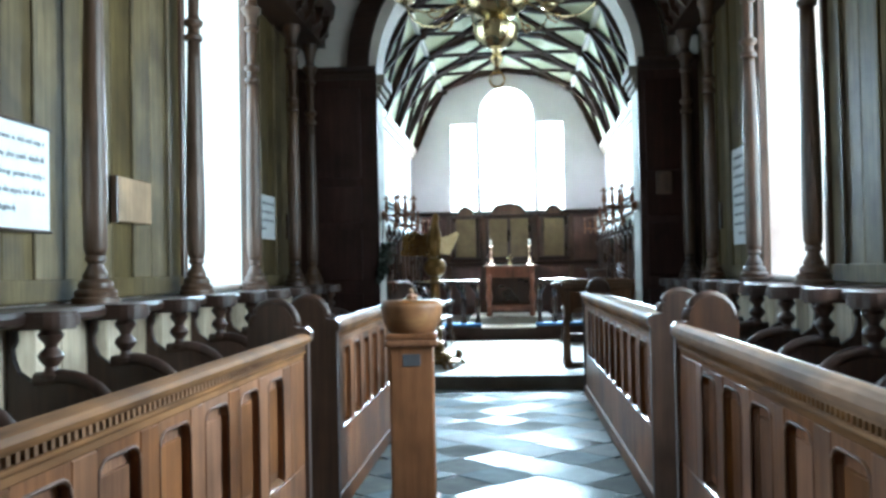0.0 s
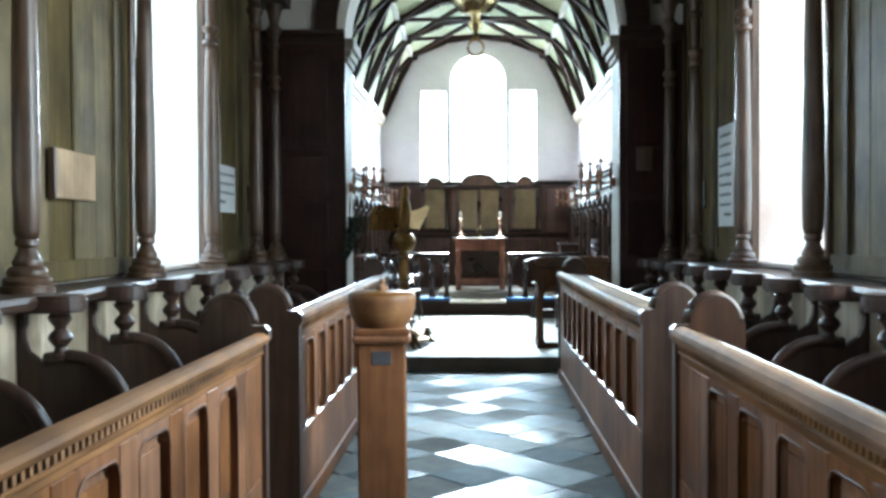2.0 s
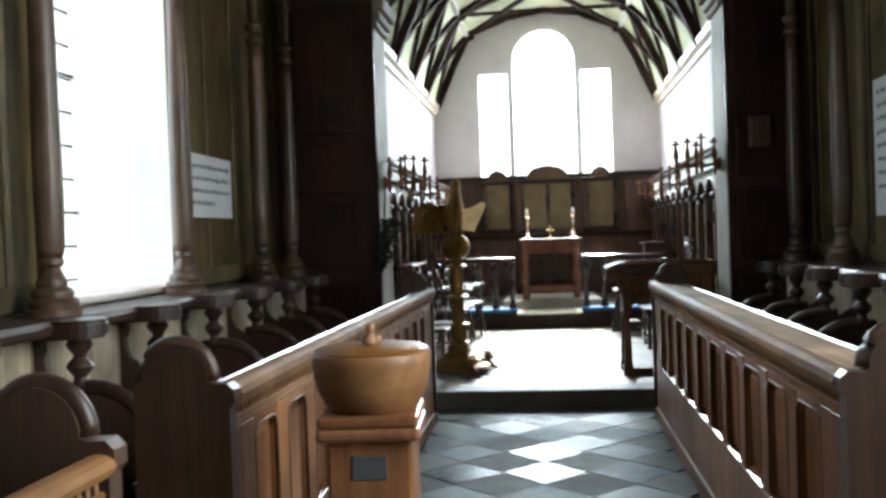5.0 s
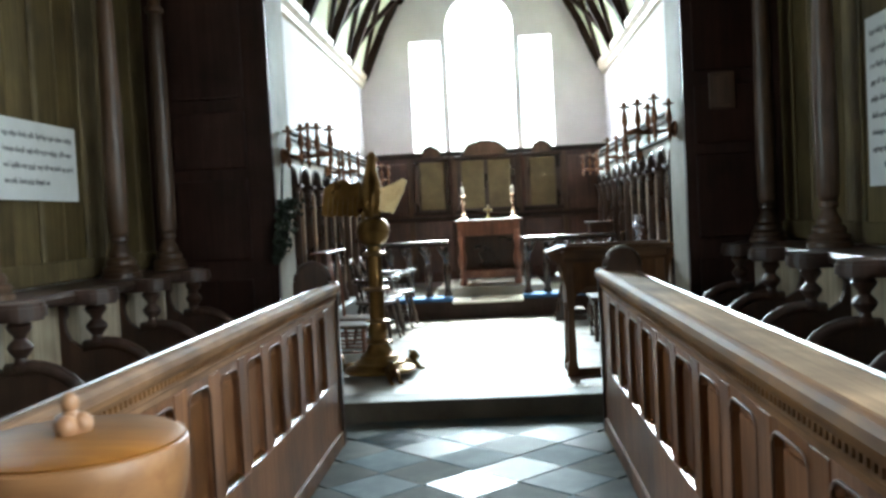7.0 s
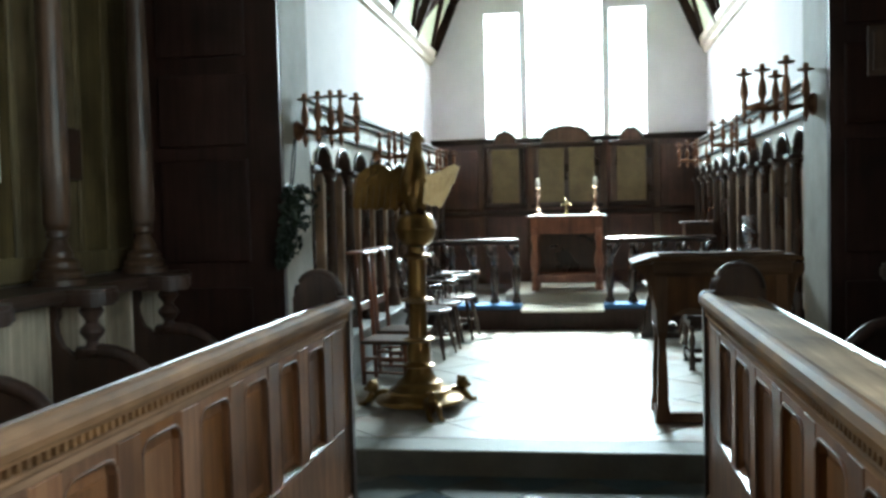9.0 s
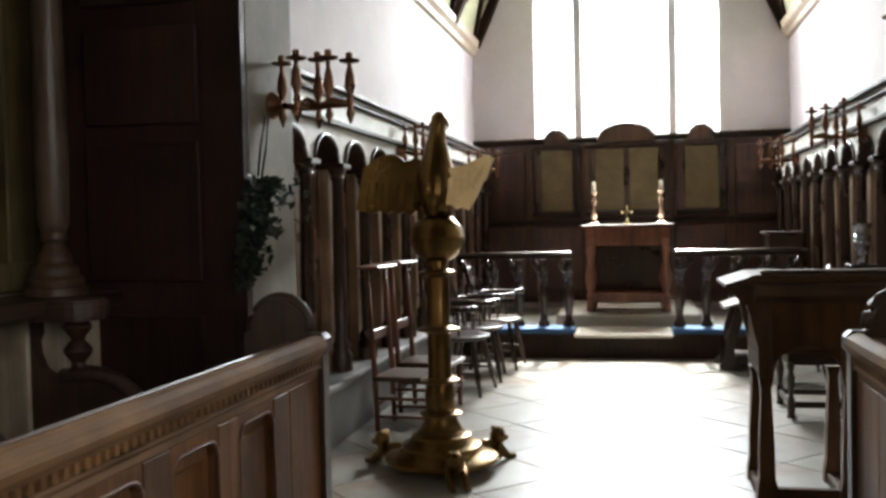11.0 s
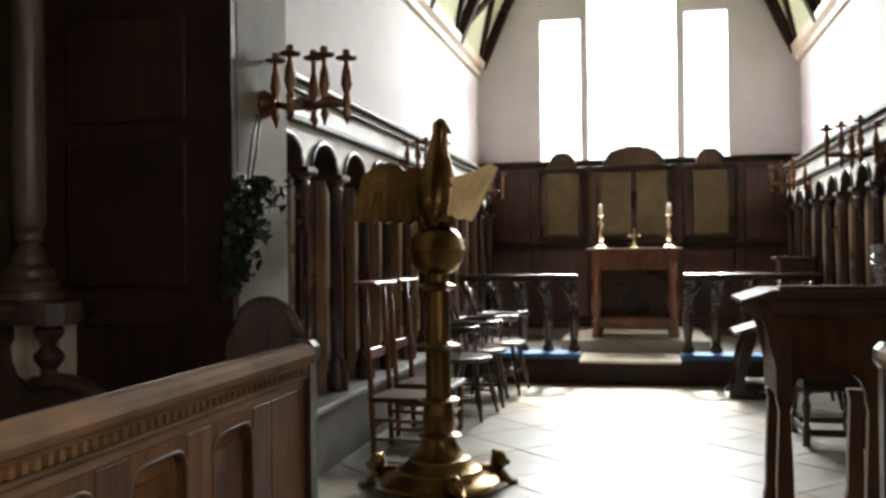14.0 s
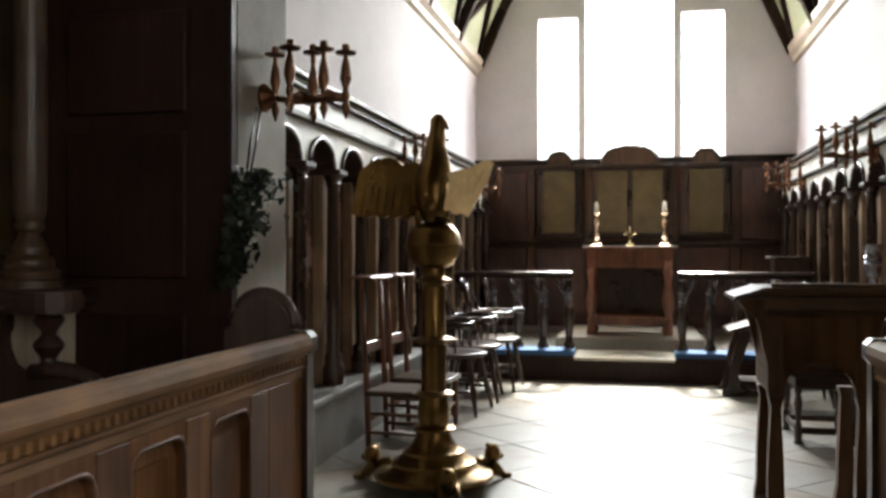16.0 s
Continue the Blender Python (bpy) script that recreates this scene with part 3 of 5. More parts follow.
# choir wall lining: upright boards on both walls, with plain battens
for s, w, holes in ((1, WL, NWIN), (-1, WR, SWIN)):
    lining = tagged(new("panelling_" + ("north" if s > 0 else "south")), "upright oak wall boarding with cover strips", "panelling", "", "structure")
    edges = [-4.98] + [v for h in holes for v in h[:2]] + [10.265]
    x0, x1 = sorted((w, w - s * 0.028))
    for a, b in zip(edges[0::2], edges[1::2]):
        n = max(1, round((b - a) / 0.30))
        for k in range(n):
            ya, yb = a + (b - a) * k / n, a + (b - a) * (k + 1) / n
            part("board", bevelled(x0, x1, ya + 0.003, yb - 0.003, 1.27, 4.3, 0.006), OAK_WALL, lining)
            if k and k % 2 == 0:
                c0, c1 = sorted((w, w + s * 0.018))
                part("cover_strip", bevelled(c0, c1, ya - 0.025, ya + 0.025, 1.40, 4.1, 0.006), OAK_WALL, lining)
        c0, c1 = sorted((w, w + s * 0.022))
        part("bottom_rail", bevelled(c0, c1, a + 0.01, b - 0.01, 1.28, 1.40, 0.006), OAK_WALL, lining)
    k, y = 0, -4.95
    while y < 10.2:
        part("back_board", bevelled(*sorted((w + s * 0.21, w + s * 0.235)), y + 0.002, min(y + 0.255, 10.262), 0.14, 1.2, 0.004), OAK_PALE, lining, "pale unvarnished board behind the stalls")
        y += 0.258
    for a, b, za, zb in holes:
        for y0, y1 in ((a - 0.07, a), (b, b + 0.07)):
            c0, c1 = sorted((w - s * 0.026, w + s * 0.035))
            part("window_post", bevelled(c0, c1, y0, y1, 1.28, 4.3, 0.01), BROWN, lining, "dark moulded post beside the window")
    # beam along the top
    ent = thing("entablature", "dark oak entablature carried by the stall columns", "entablature", "stall entablatures")
    f = w + s * 0.42
    prof = [(w - s * 0.02, 4.02), (f - s * 0.07, 4.02), (f - s * 0.07, 4.12), (f - s * 0.03, 4.16), (f - s * 0.03, 4.3), (f + s * 0.03, 4.36), (f + s * 0.06, 4.5), (w - s * 0.02, 4.5)]
    part("beam", P(prof, "y", -4.9, 10.18), DARK_Y, ent)
    y = -4.6
    while y < 10.1:
        bm = bmesh.new()
        prism(bm, [(f - s * 0.075, 4.03), (f + s * 0.01, 4.12), (f + s * 0.06, 4.30), (f - s * 0.035, 4.30)], "y", y, y + 0.07)
        part("bracket", bm, DARK, ent)
        y += 0.38
    part("upper_boards", B(*sorted((w - s * 0.03, w + s * 0.1)), -4.9, 10.18, 4.5, TOP), DARK_Y, ent)

# leaded windows of the choir; the western pair is added, out of view
YELLOW = mottled("yellow_glass", [(0.3, (0.8, 0.5, 0.05)), (0.8, (0.9, 0.65, 0.1))], 6, 0.3)
PURPLE = mottled("purple_glass", [(0.3, (0.25, 0.1, 0.3)), (0.8, (0.4, 0.2, 0.4))], 6, 0.3)
for n, (s, w, (a, b, za, zb)) in enumerate([(1, WL, NWIN[0]), (1, WL, NWIN[1]), (-1, WR, SWIN[0]), (-1, WR, SWIN[1])], 4):
    win = tagged(new("window_%d" % n), "tall leaded side window with clear glass, western pair added", "window", "", "structure")
    x = w - s * 0.70
    bm = bmesh.new()
    z = za + 0.06
    while z < zb:
        box(bm, x - 0.006, x + 0.006, a, b, z - 0.009, z + 0.009)
        z += 0.22
    for k in range(1, 6):
        y = a + (b - a) * k / 6
        box(bm, x - 0.005, x + 0.005, y - 0.006, y + 0.006, za, zb)
    part("cames", bm, LEAD, win)
    bm = bmesh.new()
    for k in range(4):
        bar(bm, (x + s * 0.02, a, za + 0.5 + 0.9 * k), (x + s * 0.02, b, za + 0.5 + 0.9 * k), 0.018, 0.018)
    part("saddle_bars", bm, IRON, win)
    pane = part("pane", B(x - 0.003 - s * 0.012, x + 0.003 - s * 0.012, a, b, za, zb), GLASS, win)
    pane.visible_shadow = False
    if n == 5:
        for y, z, m in ((6.72, 2.6, YELLOW), (6.72, 2.82, PURPLE), (6.72, 3.04, YELLOW), (6.72, 2.38, PURPLE)):
            part("coloured_pane", B(x + 0.008, x + 0.012, y - 0.12, y + 0.0, z - 0.1, z + 0.1), m, win, "small pane of coloured glass")
    sill = sorted((w - s * 0.68, w + s * 0.06))
    part("sill", bevelled(*sill, a, b, za - 0.02, za + 0.012, 0.006), WARM_STONE, win)

# sanctuary arcaded panelling on both side walls
for s, w in ((1, SL), (-1, SR)):
    face = w + s * 0.20
    pl = thing("panelling_plinth", "grey stone plinth under the sanctuary arcade", "plinth", "arcade plinths")
    c0, c1 = sorted((w - s * 0.005, w + s * 0.27))
    part("base", bevelled(c0, c1, 10.85, Y1 - 0.01, SANC - 0.01, 0.50, 0.012), PLINTH_STONE, pl)
    c0, c1 = sorted((w - s * 0.005, w + s * 0.31))
    part("capping", bevelled(c0, c1, 10.85, Y1 - 0.01, 0.50, 0.55, 0.015, 2), PLINTH_STONE, pl)
    arcade = thing("wall_arcade", "dark oak wall arcade with round arches, shafts and a pale frieze", "panelling", "side arcades")
    c0, c1 = sorted((w + s * 0.004, w + s * 0.05))
    part("backing", B(c0, c1, 10.86, EAST - 0.14, 0.55, 2.2), GLOSS_RED, arcade, "red-brown back panel")
    pitch, y = 0.60, 11.27
    n = 0
    while y < EAST - 0.2:
        # shaft with moulded base and cap
        prof = [(0.075, 0.55), (0.075, 0.66), (0.055, 0.69), (0.06, 0.73), (0.04, 0.76), (0.047, 1.1), (0.038, 1.82), (0.05, 1.84), (0.045, 1.86), (0.065, 1.89), (0.065, 1.91)]
        part("shaft", T(prof, 12, Matrix.Translation((face - s * 0.03, y, 0))), DARK, arcade)
        part("impost", bevelled(*sorted((w + s * 0.05, face + s * 0.045)), y - 0.085, y + 0.085, 1.90, 1.935, 0.006), DARK_Y, arcade)
        part("pilaster", bevelled(*sorted((w + s * 0.05, face - s * 0.08)), y - 0.05, y + 0.05, 0.55, 1.90, 0.006), PILASTER, arcade)
        if y + pitch < EAST - 0.2:
            r, c = (pitch - 0.15) / 2, y + pitch / 2
            bm = bmesh.new()
            curve = arc(c, 1.935, r, 0.17, 180, 0, 12)
            prism(bm, [(y, 1.935)] + curve + [(y + pitch, 1.935), (y + pitch, 2.17), (y, 2.17)], "x", *sorted((w + s * 0.05, face)))
            part("spandrel", bm, SPANDREL, arcade, "pale limewashed spandrel")
            inner = arc(c, 1.935, r - 0.014, 0.156, 0, 180, 12)
            part("arch_soffit", P(curve + inner, "x", *sorted((w + s * 0.052, face + s * 0.004))), DARK_Y, arcade)
            part("arch_back", P(inner, "x", *sorted((w + s * 0.05, w + s * 0.07))), DARK, arcade)
            bm = bmesh.new()
            tube(bm, [(face + s * 0.006, yy, zz) for yy, zz in curve], 0.015, 6)
            part("arch_moulding", bm, DARK, arcade)
        y += pitch
    fr = sorted((w + s * 0.02, face - s * 0.01))
    part("frieze", B(*fr, 10.86, EAST - 0.14, 2.2, 2.36), SPANDREL, arcade, "pale frieze board")
    for z0, z1, o in ((2.17, 2.205, 0.05), (2.345, 2.375, 0.03), (2.395, 2.43, 0.07)):
        part("cornice_moulding", bevelled(*sorted((w + s * 0.004, face + s * o)), 10.86, EAST - 0.14, z0, z1, 0.008), DARK_Y, arcade)
    part("ledge", B(*sorted((w + s * 0.004, face + s * 0.02)), 10.86, EAST - 0.14, 2.375, 2.395), SPANDREL, arcade)
    part("lower_end", B(*sorted((w + s * 0.004, w + s * 0.06)), 10.86, EAST - 0.14, 0.5, 0.552), DARK_Y, arcade)

# ---- choir furniture ----
DESK_W = 0.33


def desk(s, face, y0, y1, first, pitch, wide, roll=1.0):
    """A panelled desk along the aisle. s is the way its face looks along x."""
    d = thing("choir_desk", "brown oak choir desk with arched panels and a dentil band", "choir desk", "choir desks")
    n_hi = int((y1 - 0.12 - first) / pitch)
    n_lo = int((first - y0 - 0.1) / pitch)
    y_first = first - n_lo * pitch
    count = n_lo + n_hi
    gap, back = 0.135, 0.028
    z0, z1 = 0.49, 0.90
    X = lambda a, b: sorted((face - s * a, face - s * b))
    part("bottom_rail", bevelled(*X(0.0, 0.05), y0, y1, 0.0, z0 - 0.02, 0.005), OAK_PEW, d)
    part("plinth", bevelled(*X(-0.015, 0.05), y0, y1, 0.0, 0.11, 0.008), OAK_PEW, d)
    part("top_rail", bevelled(*X(0.0, 0.05), y0, y1, 0.985, 1.027, 0.004), OAK_RAIL, d)
    part("backing", B(*X(back + 0.006, back + 0.025), y0, y1, 0.02, 1.06), OAK_PEW, d)
    ys = [y0] + [y_first + pitch * k for k in range(count + 1)] + [y1]
    for k in range(count + 1):
        c = y_first + pitch * k
        part("stile", bevelled(*X(0.0, back + 0.006), c - gap / 2, c + gap / 2, z0 - 0.02, 0.985, 0.005), OAK_PEW, d)
        if k < count:
            a, b = c + gap / 2, c + pitch - gap / 2
            m, r = (a + b) / 2, (b - a) / 2
            bm = bmesh.new()
            q = 0.055
            curve = arc(a + q, z1, q, 0.05, 180, 90, 5) + arc(b - q, z1, q, 0.05, 90, 0, 5)
            prism(bm, curve + [(b, 0.985), (a, 0.985)], "x", *X(0.003, back + 0.004))
            part("arch_head", bm, OAK_PEW, d)
            bm = bmesh.new()
            tube(bm, [(face - s * 0.002, yy, zz) for yy, zz in [(a, z0)] + curve + [(b, z0)]], 0.006, 5)
            part("panel_bead", bm, BEAD, d)
            # sloping sill of the panel
            part("panel_sill", P([(face - s * 0.0, z0 - 0.022), (face - s * 0.0, z0 - 0.012), (face - s * (back + 0.004), z0 + 0.004), (face - s * (back + 0.004), z0 - 0.022)], "y", a, b), SILL_OAK, d)
            part("panel", bevelled(*X(back - 0.003, back + 0.012), a + 0.018, b - 0.018, z0 + 0.04, z1 - 0.0, 0.004), OAK_PEW, d)
    for a, b in ((y0, y_first - gap / 2), (y_first + pitch * count + gap / 2, y1)):
        if b - a > 0.02:
            part("end_stile", bevelled(*X(0.0, back + 0.006), a, b, z0 - 0.02, 0.985, 0.004), OAK_PEW, d)
    # dentil band
    bm = bmesh.new()
    y = y0 + 0.02
    while y < y1 - 0.03:
        box(bm, *X(-0.016, 0.012), y, y + 0.017, 1.034, 1.056)
        y += 0.036
    tagged(part("dentil_band", bm, OAK_RAIL, d), kind="stuff")
    part("bed_mould", bevelled(*X(-0.012, 0.03), y0, y1, 1.012, 1.028, 0.005), OAK_RAIL, d)
    # dark strip painting the shade of the gaps behind the dentils
    part("dentil_ground", B(*X(0.009, 0.022), y0, y1, 1.028, 1.058), DARK, d, "dark strip for the shade between the dentils")
    nose = [(face - s * 0.03, 1.058), (face + s * 0.018, 1.058), (face + s * 0.022, 1.07), (face + s * 0.034, 1.076), (face + s * 0.038, 1.095), (face + s * 0.030, 1.117),
            (face + s * 0.012, 1.129), (face - s * 0.005, 1.133), (face - s * 0.022, 1.130), (face - s * 0.032, 1.120), (face - s * 0.036, 1.10), (face - s * 0.036, 1.075)]
    nose = [(x, 1.058 + (z - 1.058) * roll) for x, z in nose]
    part("desk_top", P(nose, "y", y0, y1), OAK_RAIL, d, "worn paler oak top with rounded edge")
    part("book_board", P([(face - s * 0.034, 1.085), (face - s * 0.034, 1.113), (face - s * 0.05, 1.117), (face - s * (0.05 + (wide - 0.05) * 0.6), 1.112), (face - s * wide, 1.098), (face - s * wide, 1.07)], "y", y0, y1, Matrix.Translation((0, 0, 0.075 * (roll - 1)))), TOP_OAK, d, "wide worn desk board")
    part("book_stop", bevelled(*X(wide + 0.001, wide + 0.021), y0, y1, 1.0, 1.11 + 0.1 * (roll - 1), 0.008), BROWN, d)
    part("book_slope", P([(face - s * (wide + 0.021), 1.04), (face - s * (wide + 0.021), 1.06), (face - s * 0.36, 0.95), (face - s * 0.36, 0.93)], "y", y0, y1), BROWN, d)
    part("book_shelf", bevelled(*X(0.06, DESK_W), y0, y1, 0.80, 0.82, 0.004), BROWN, d)
    # round-headed end boards
    for y, t in ((y0 - 0.06, 0.06), (y1, 0.06)):
        pts = [(face + s * 0.018, 0.0), (face + s * 0.018, 1.06), (face + s * 0.034, 1.08), (face + s * 0.032, 1.118), (face + s * 0.012, 1.138), (face - s * 0.03, 1.137)]
        c, r = face - s * 0.152, 0.106
        pts += [(face - s * 0.05, 1.145)] + [(c + s * r * math.cos(radians(a)), 1.145 + 0.112 * math.sin(radians(a))) for a in range(8, 180, 14)]
        pts += [(face - s * 0.285, 1.14), (face - s * 0.285, 0.0)]
        part("end_board", P(pts, "y", y, y + t), END_OAK, d, "dark round-headed end board")
        bm = bmesh.new()
        tube(bm, [(c + s * (r + 0.004) * math.cos(radians(a)), y + t / 2, 1.145 + 0.116 * math.sin(radians(a))) for a in range(0, 181, 12)], 0.026, 8)
        part("rounded_cap", bm, END_OAK, d)
    return d


desk(1, -0.43, -2.4, 4.16, 3.82, 0.395, 0.055, 0.68)
desk(1, -0.43, 4.98, 9.75, 9.011, 0.388, 0.10)
desk(-1, 1.40, -2.4, 4.18, 3.757, 0.395, 0.075)
desk(-1, 1.40, 5.02, 9.86, 9.08, 0.43, 0.235)


def stall(m, pitch):
    """A stall bay with its divider, turned post and seat; it looks along +x, with its back against x = 0."""
    t = thing("choir_stall", "dark oak choir stall with a turned arm post and curved divider", "choir stall", "choir stalls", m)
    pts = [(0.235, 0.15), (0.235, 1.185), (0.268, 1.185), (0.272, 1.13), (0.256, 1.10), (0.262, 1.05), (0.285, 0.995), (0.345, 0.955), (0.40, 0.955), (0.48, 0.965)]
    pts += [(0.48 + 0.26 * math.sin(radians(a)), 0.705 + 0.26 * math.cos(radians(a))) for a in range(12, 91, 13)] + [(0.74, 0.62), (0.66, 0.55), (0.64, 0.15)]
    part("divider", P(pts, "y", -0.02, 0.02), STALL_OAK, t)
    bm = bmesh.new()
    tube(bm, [(0.36, 0, 0.96), (0.48, 0, 0.975)] + [(0.48 + 0.262 * math.sin(radians(a)), 0, 0.71 + 0.264 * math.cos(radians(a))) for a in range(12, 91, 13)], 0.034, 8)
    part("arm_rest", bm, STALL_OAK, t)
    prof = [(0.045, 0.965), (0.05, 0.985), (0.03, 1.0), (0.026, 1.02), (0.05, 1.05), (0.056, 1.065), (0.05, 1.08), (0.026, 1.105), (0.03, 1.12), (0.05, 1.145), (0.056, 1.16), (0.045, 1.175), (0.052, 1.2)]
    part("turned_post", T(prof, 14, Matrix.Translation((0.43, 0, 0))), STALL_OAK, t)
    bm = bmesh.new()
    for z_lo, z_hi, g in ((1.185, 1.20, 0.0), (1.20, 1.245, 0.014), (1.245, 1.264, 0.006)):
        prism(bm, [(0.30, -0.115 - g), (0.36, -0.11 - g)] + [(0.42 + (0.12 + g) * math.cos(radians(a)), (0.105 + g) * math.sin(radians(a))) for a in range(-75, 76, 15)] + [(0.36, 0.11 + g), (0.30, 0.115 + g)], "z", z_lo, z_hi)
    part("cap_block", bm, STALL_OAK, t)
    part("seat", bevelled(0.24, 0.60, 0.04, pitch - 0.04, 0.56, 0.60, 0.012), STALL_OAK, t)
    part("seat_front", bevelled(0.52, 0.56, 0.04, pitch - 0.04, 0.15, 0.56, 0.006), STALL_OAK, t)
    return t


N_ROOM, S_ROOM = 0.775, 0.70
base_n = stall(pose(WL + 0.005, 3.59 - 6 * N_ROOM, 0), N_ROOM)
for k in range(1, 15):
    copy_thing(base_n, pose(WL + 0.005, 3.59 + (k - 6) * N_ROOM, 0))
base_s = stall(pose(WR - 0.005, 4.27 - 8 * S_ROOM, 0, 0, 0, 180), S_ROOM)
for k in range(1, 17):
    copy_thing(base_s, pose(WR - 0.005, 4.27 + (k - 8) * S_ROOM, 0, 0, 0, 180))

for s, w in ((1, WL), (-1, WR)):
    led = thing("stall_ledge", "long dark oak ledge over the stall backs", "ledge", "stall ledges")
    pts = [(w + s * 0.002, 1.2), (w + s * 0.36, 1.2), (w + s * 0.385, 1.215), (w + s * 0.39, 1.24), (w + s * 0.375, 1.265), (w + s * 0.002, 1.265)]
    part("board", P(pts, "y", -4.9, 10.2), DARK_Y, led)
    bm = bmesh.new()
    prism(bm, [(w + s * 0.002, 1.12), (w + s * 0.05, 1.13), (w + s * 0.09, 1.2), (w + s * 0.002, 1.2)], "y", -4.9, 10.2)
    part("bed_mould", bm, DARK_Y, led)
    fl = thing("stall_platform", "dark boarded platform under the stalls", "platform", "stall platforms")
    part("boards", bevelled(*sorted((w + s * 0.002, -0.79 if s > 0 else 1.76)), -4.9, 10.2, -0.012, 0.15, 0.006), BROWN, fl)


def column(x, y):
    c = thing("stall_column", "slender turned oak column on the stall ledge", "column", "stall columns", pose(x, y, 1.265))
    foot = [(0.125, 0.0), (0.125, 0.03), (0.11, 0.035), (0.115, 0.06), (0.105, 0.075), (0.09, 0.08), (0.095, 0.10), (0.085, 0.12), (0.066, 0.13), (0.07, 0.15), (0.062, 0.165), (0.045, 0.20), (0.04, 0.215), (0.055, 0.23), (0.055, 0.25), (0.05, 0.26)]
    part("base", T(foot, 18), COLUMN_OAK, c)
    shaft = [(0.050, 0.26), (0.062, 0.30), (0.066, 0.55), (0.064, 0.9), (0.058, 1.3), (0.05, 1.7), (0.047, 1.83)]
    part("shaft", T(shaft, 18), COLUMN_OAK, c)
    head = [(0.047, 1.83), (0.065, 1.84), (0.065, 1.87), (0.045, 1.89), (0.043, 1.93), (0.066, 1.95), (0.07, 1.98), (0.045, 2.0), (0.038, 2.03), (0.045, 2.2), (0.042, 2.28), (0.064, 2.3), (0.064, 2.33), (0.04, 2.35), (0.05, 2.42), (0.085, 2.47), (0.09, 2.50), (0.06, 2.52), (0.05, 2.56), (0.075, 2.68), (0.09, 2.70), (0.09, 2.757)]
    part("head", T(head, 18), COLUMN_OAK, c)


for y in (-1.55, -0.03, 1.49, 3.01, 4.53, 6.13, 7.63, 9.15, 10.0):
    column(-1.66, y)
for y in (-0.3, 1.3, 2.8, 4.35, 5.85, 7.32, 8.84, 10.0):
    column(2.58, y)


def plate(name, label, category, s, w, y0, y1, z0, z1, lines, rods=False, mat=None, seed=1):
    """A flat notice on a wall, with bars for its writing."""
    rng = random.Random(seed)
    t = thing(name, label, category)
    x0 = w + s * 0.02
    part("sheet", bevelled(*sorted((x0, x0 + s * 0.012)), y0, y1, z0, z1, 0.002), mat or PAPER, t)
    f = x0 + s * 0.0135
    h = (z1 - z0) / (lines + 1.2)
    for k in range(lines):
        z = z1 - h * (k + 1.0)
        y, end = y0 + 0.06, y1 - 0.06
        if k == lines - 1:
            end = y0 + (y1 - y0) * 0.6
        bm = bmesh.new()
        thin = sorted((f - s * 0.001, f + s * 0.0006))
        while y < end:
            stop = min(y + rng.uniform(0.03, 0.11), end)
            while y < stop:
                # short strokes of a slanting hand, some with a riser or a tail
                up, down = rng.choice(((0.10, 0.12), (0.12, 0.12), (0.26, 0.12), (0.10, 0.24)))
                box(bm, *thin, y, y + 0.0035, z - h * down, z + h * up)
                box(bm, *thin, y + 0.0035, y + 0.0085, z - h * (0.12 if rng.random() < 0.5 else -0.06), z - h * 0.07 if rng.random() < 0.5 else z + h * 0.11)
                y += 0.0105
            y = stop + 0.018
        tagged(part("line_of_writing", bm, INK, t), kind="stuff")
    if rods:
        for z in (z0, z1):
            bm = bmesh.new()
            tube(bm, [(x0 + s * 0.008, y0 - 0.02, z), (x0 + s * 0.008, y1 + 0.02, z)], 0.009, 8)
            part("rod", bm, DARK_Y, t)
    return t


plate("text_scroll", "white lettered scroll with dark rods on the oak wall", "notice", 1, WL, 3.5, 4.36, 1.65, 2.19, 5, True, None, 2)
plate("text_sheet", "white lettered sheet pinned beside the window", "notice", 1, WL, 8.10, 8.99, 1.75, 2.19, 4, False, None, 3)
plate("text_sheet", "tall white lettered sheet on the oak boarding", "notice", -1, WR, 8.20, 8.68, 1.595, 2.50, 9, False, None, 4)
bx = thing("wall_board", "small plain wooden board fixed to the panelling", "board")
part("board", bevelled(WL + 0.02, WL + 0.055, 5.15, 5.68, 1.75, 2.03, 0.006), PANE_WOOD, bx)
part("side_strip", bevelled(WL + 0.02, WL + 0.06, 5.13, 5.15, 1.74, 2.03, 0.003), DARK, bx)
for s, w, y in ((1, WL, 9.62), (-1, WR, 9.3)):
    pq = thing("wall_plaque", "small dark wooden plaque on the boarding", "plaque", "plaques")
    part("plaque", bevelled(*sorted((w + s * 0.001, w + s * 0.03)), y - 0.07, y + 0.07, 1.78, 2.05, 0.006), DARK, pq)

pp = thing("pier_plaque", "small pale brown framed plaque on the pier panelling", "plaque")
part("frame", bevelled(2.27, 2.45, 10.225, 10.246, 2.22, 2.48, 0.006), BROWN, pp)
part("field", bevelled(2.295, 2.425, 10.219, 10.228, 2.25, 2.45, 0.003), BROWN, pp)

